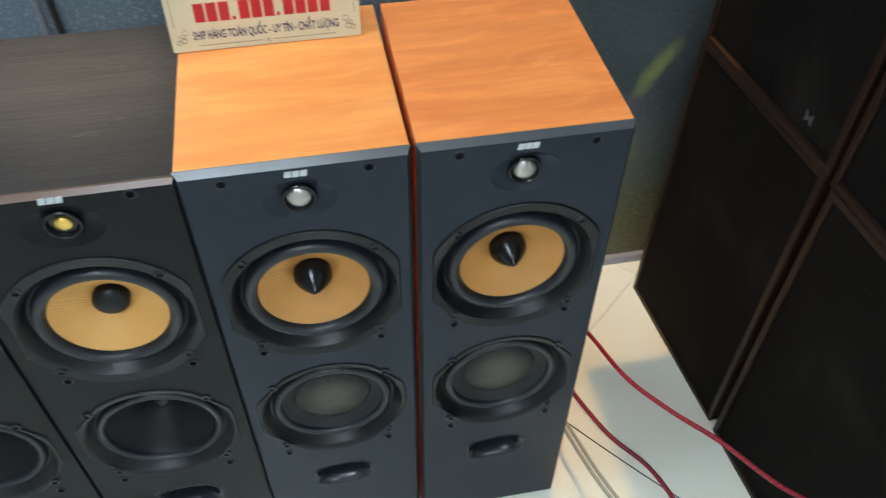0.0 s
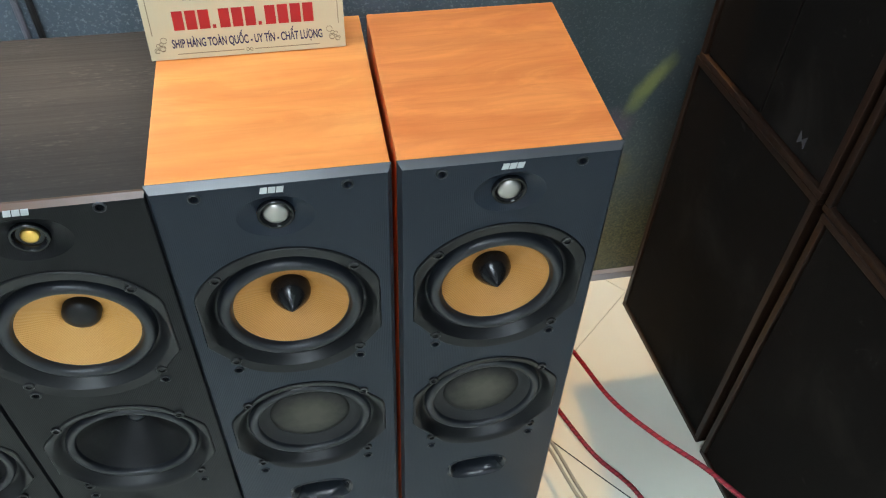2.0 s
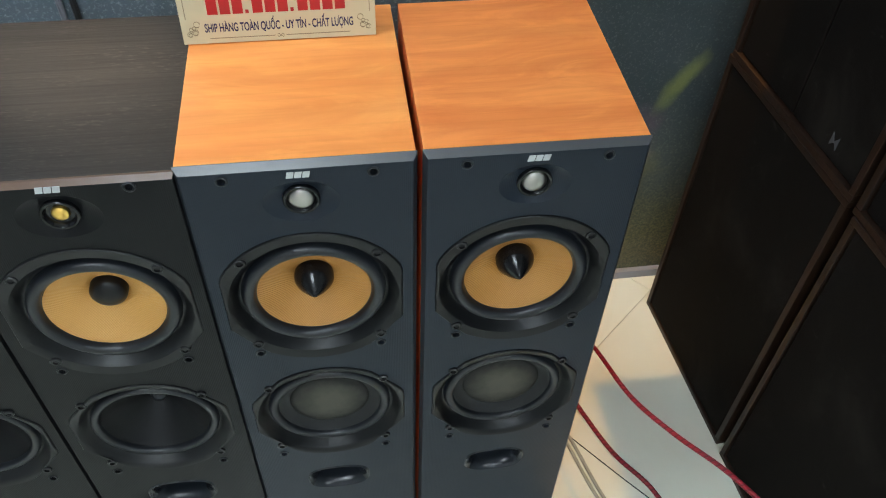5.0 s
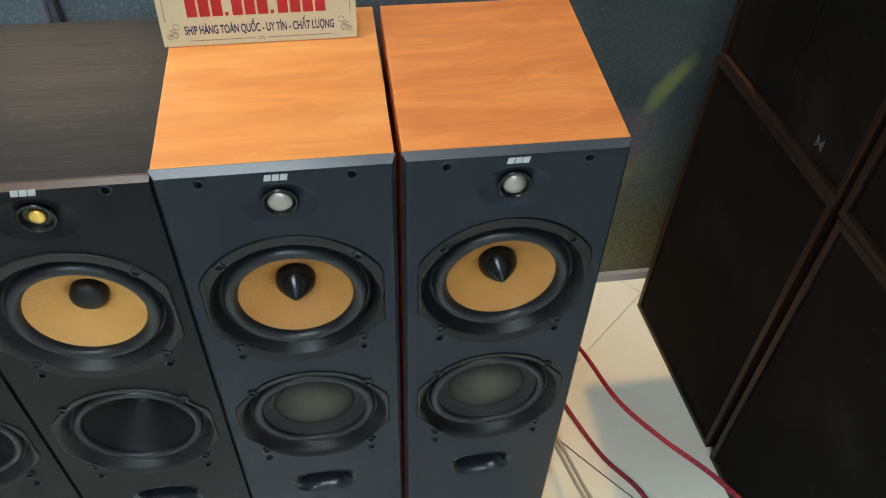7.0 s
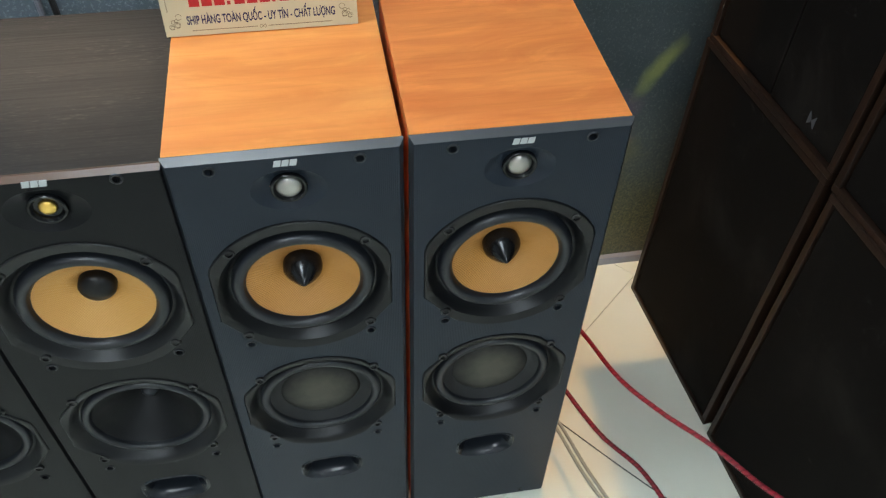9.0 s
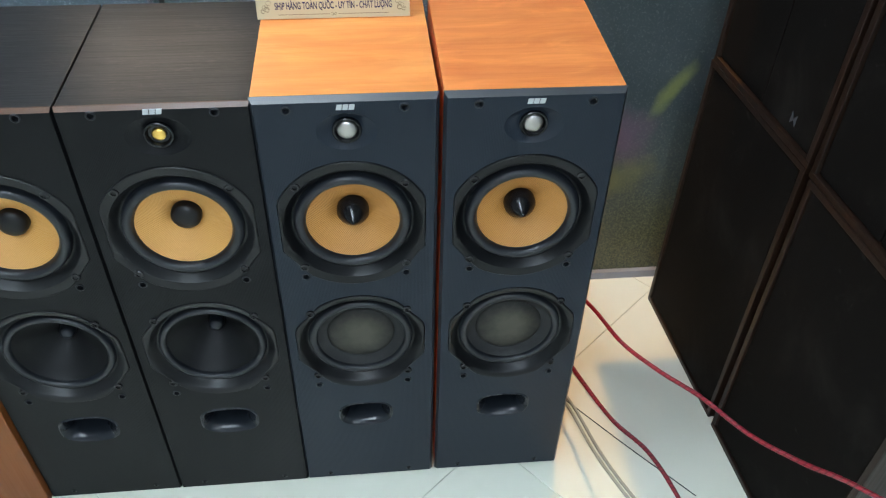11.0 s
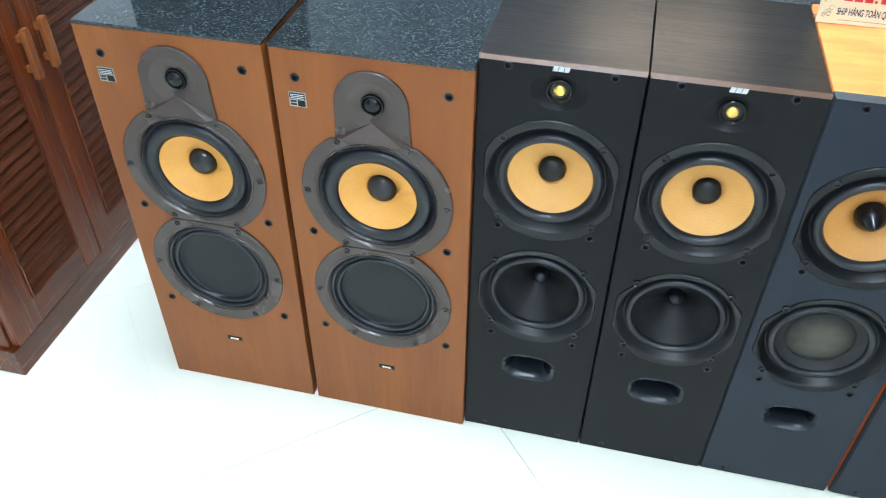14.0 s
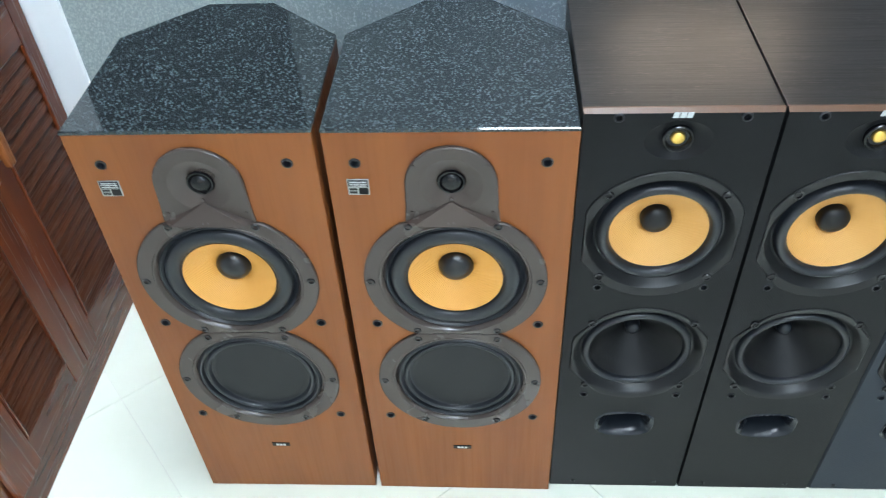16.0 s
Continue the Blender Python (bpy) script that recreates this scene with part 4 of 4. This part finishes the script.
# ---- things on the wall ----
board = thing("wall_board", pose(-1.0950, WY - 0.001, 0.84), "dark board hung on the slate wall", "board")
part("panel", box(-0.205, 0.205, -0.018, 0.0, 0.0, 0.9, 0.003), DARKBOARD, board)
for x, mat in ((-0.182, GREYTRIM), (-0.163, BLACKWIRE)):
    ob = part("wall_cable", tube(glide([(x, WY - 0.006, 0.30), (x + 0.002, WY - 0.006, 0.55), (x - 0.001, WY - 0.006, 0.8), (x + 0.004, WY - 0.006, 1.2), (x, WY - 0.006, 2.2)]), 0.0048), mat, smooth=True)
    tagged(ob, "cable running up the slate wall", "cable", "wall cables")
# Unseen fixture, invented to carry the warm spot.
lamp = thing("wall_spot", pose(0.62, WY, 1.80), "small unseen wall spot lamp with light-blocking flaps above the floor cables", "lamp")
part("arm", box(-0.008, 0.008, -0.085, 0.0, 0.012, 0.028, 0.002), LAMPWHITE, lamp)
part("head", turned_down([(0.0, 0.012), (0.030, 0.012), (0.034, 0.004), (0.034, -0.036), (0.031, -0.036), (0.031, 0.002), (0.0, 0.004)], 0.0, -0.05), LAMPWHITE, lamp, "white round lamp head", smooth=True)
# Unseen flaps, added to cut the floor shadow and spare the tops.
part("barn_door", box(0.0027, 0.16, -0.25, -0.0690, -0.201, -0.199), BLACKWIRE, lamp, "black flap added to block spot light")
part("barn_door", box(-0.17, -0.0172, -0.25, 0.0, -0.201, -0.199), BLACKWIRE, lamp, "black flap added to block spot light")
for x in (0.03, -0.03):
    part("hinge", tube([(x, -0.075, -0.03), (x * 1.3, -0.09, -0.199)], 0.0025, 8), BLACKWIRE, lamp, smooth=True)

sconce = thing("wall_lamp", pose(-0.175, WY, 1.03), "slim warm wall lamp above the black loudspeakers", "lamp")
part("bracket", box(-0.05, 0.05, -0.012, 0.0, 0.0, 0.05, 0.002), LAMPWHITE, sconce)
part("shade", box(-0.155, 0.155, -0.045, -0.0125, 0.018, 0.04, 0.003), LAMPWHITE, sconce)
part("bulb", box(-0.15, 0.15, -0.043, -0.0145, 0.004, 0.0175, 0.003), WARMGLOW, sconce, "glowing warm tube")

# ---- cables on the floor ----


def braid(name, path, r, label):
    """Two strands wound round each other."""
    pts = glide(path, 70)
    th = thing(name, pose(0, 0, 0), label, "cable", "red speaker cables")
    run = 0.0
    strands = [[], [], []]
    for i, p in enumerate(pts):
        if i:
            run += (p - pts[i - 1]).length
        d = (pts[min(i + 1, len(pts) - 1)] - pts[max(i - 1, 0)]).normalized()
        u = d.cross(Vector((0, 0, 1))).normalized()
        w = u.cross(d)
        for k in range(3):
            a = run * 2 * math.pi / 0.0095 + k * 2 * math.pi / 3
            strands[k].append(p + r * 0.9 * (math.cos(a) * u + math.sin(a) * w))
    for k, s in enumerate(strands):
        part("strand", tube(s, r, 6), DARKWIRE if k == 2 else REDWIRE, th, smooth=True)
    return th


braid("speaker_cable", [(0.42, 0.998, 0.211), (0.47, 1.03, 0.226), (0.526, 0.97, 0.265), (0.564, 0.830, 0.311), (0.585, 0.711, 0.343), (0.621, 0.635, 0.359), (0.665, 0.567, 0.373), (0.710, 0.490, 0.380),
                        (0.760, 0.430, 0.392), (0.798, 0.392, 0.404), (0.86, 0.33, 0.41), (1.0, 0.22, 0.40), (1.2, 0.08, 0.22), (1.3, 0.0, 0.006)], 0.0020, "red twisted speaker cable slung from a terminal to the floor")
braid("speaker_cable", [(0.548, 1.088, 0.006), (0.578, 0.997, 0.006), (0.604, 0.912, 0.006), (0.646, 0.799, 0.006), (0.697, 0.718, 0.006), (0.724, 0.624, 0.006), (0.738, 0.512, 0.006), (0.724, 0.372, 0.006)], 0.0025,
      "red twisted speaker cable lying on the tiles")
for k, off in enumerate((0.0, 0.011)):
    ob = part("grey_cable", tube(glide([(0.536 + off, 0.918, 0.004), (0.566 + off, 0.834, 0.004), (0.593 + off, 0.726, 0.004), (0.628 + off, 0.632, 0.004), (0.673 + off * 1.5, 0.532, 0.004)]), 0.0032), GREYWIRE, smooth=True)
    tagged(ob, "thin grey cable lying on the tiles", "cable", "grey floor cables")
ob = part("black_wire", tube(glide([(0.533, 0.891, 0.002), (0.574, 0.844, 0.002), (0.661, 0.736, 0.002), (0.762, 0.617, 0.002)]), 0.0011, 6), BLACKWIRE, smooth=True)
tagged(ob, "hair-thin black wire lying on the tiles", "cable")

# ---- ceiling lamps ----
light = thing("ceiling_light", pose(-0.70, 0.78, 2.75), "square white ceiling light panel", "lamp", "ceiling lights")
part("light_frame", box(-0.31, 0.31, -0.31, 0.31, -0.03, 0.0, 0.003), LAMPWHITE, light)
part("diffuser", box(-0.29, 0.29, -0.29, 0.29, -0.034, -0.0305), DIFFUSER, light)
for x, y in ((-0.30, -0.80), (0.9, -2.4)):
    copy_thing(light, pose(x, y, 2.75))

# ---- floor tiles ----
floor = structure("floor", box(-2.75, 2.45, -3.35, WY + 0.15, -0.12, -0.0035), GROUT, "cream polished tile floor laid on the diagonal", "floor")
TS, JOINT, TURN = 0.6, 0.0012, 41.0
t_bm = box(-TS / 2 + JOINT / 2, TS / 2 - JOINT / 2, -TS / 2 + JOINT / 2, TS / 2 - JOINT / 2, -0.008, 0.0, 0.0006)
first = None
ca, sa = math.cos(radians(TURN)), math.sin(radians(TURN))
ox, oy = 0.750, 1.092
for i in range(-9, 9):
    for j in range(-9, 9):
        u, v = (i + 0.5) * TS + 0.12, (j + 0.5) * TS
        x, y = ox + u * ca - v * sa, oy + u * sa + v * ca
        if not (-2.95 < x < 2.65 and -3.5 < y < WY + 0.4):
            continue
        reach = TS * 0.72
        if -2.6 + reach < x < 2.3 - reach and -3.2 + reach < y < WY - reach:
            if first is None:
                first = part("tile", t_bm, TILE, floor)
                ob = first
            else:
                ob = new("tile", first.data)
                ob.parent = floor
        else:
            cut = box(-TS / 2 + JOINT / 2, TS / 2 - JOINT / 2, -TS / 2 + JOINT / 2, TS / 2 - JOINT / 2, -0.008, 0.0)
            back = pose(x, y, 0, 0, 0, TURN).inverted()
            for co, no in (((-2.6, 0, 0), (-1, 0, 0)), ((2.3, 0, 0), (1, 0, 0)), ((0, -3.2, 0), (0, -1, 0)), ((0, WY, 0), (0, 1, 0))):
                bmesh.ops.bisect_plane(cut, geom=cut.verts[:] + cut.edges[:] + cut.faces[:], plane_co=back @ Vector(co), plane_no=back.to_3x3() @ Vector(no), clear_outer=True)
            if not cut.faces:
                cut.free()
                continue
            ob = part("tile", cut, TILE, floor)
        ob.matrix_basis = pose(x, y, 0, 0, 0, TURN)
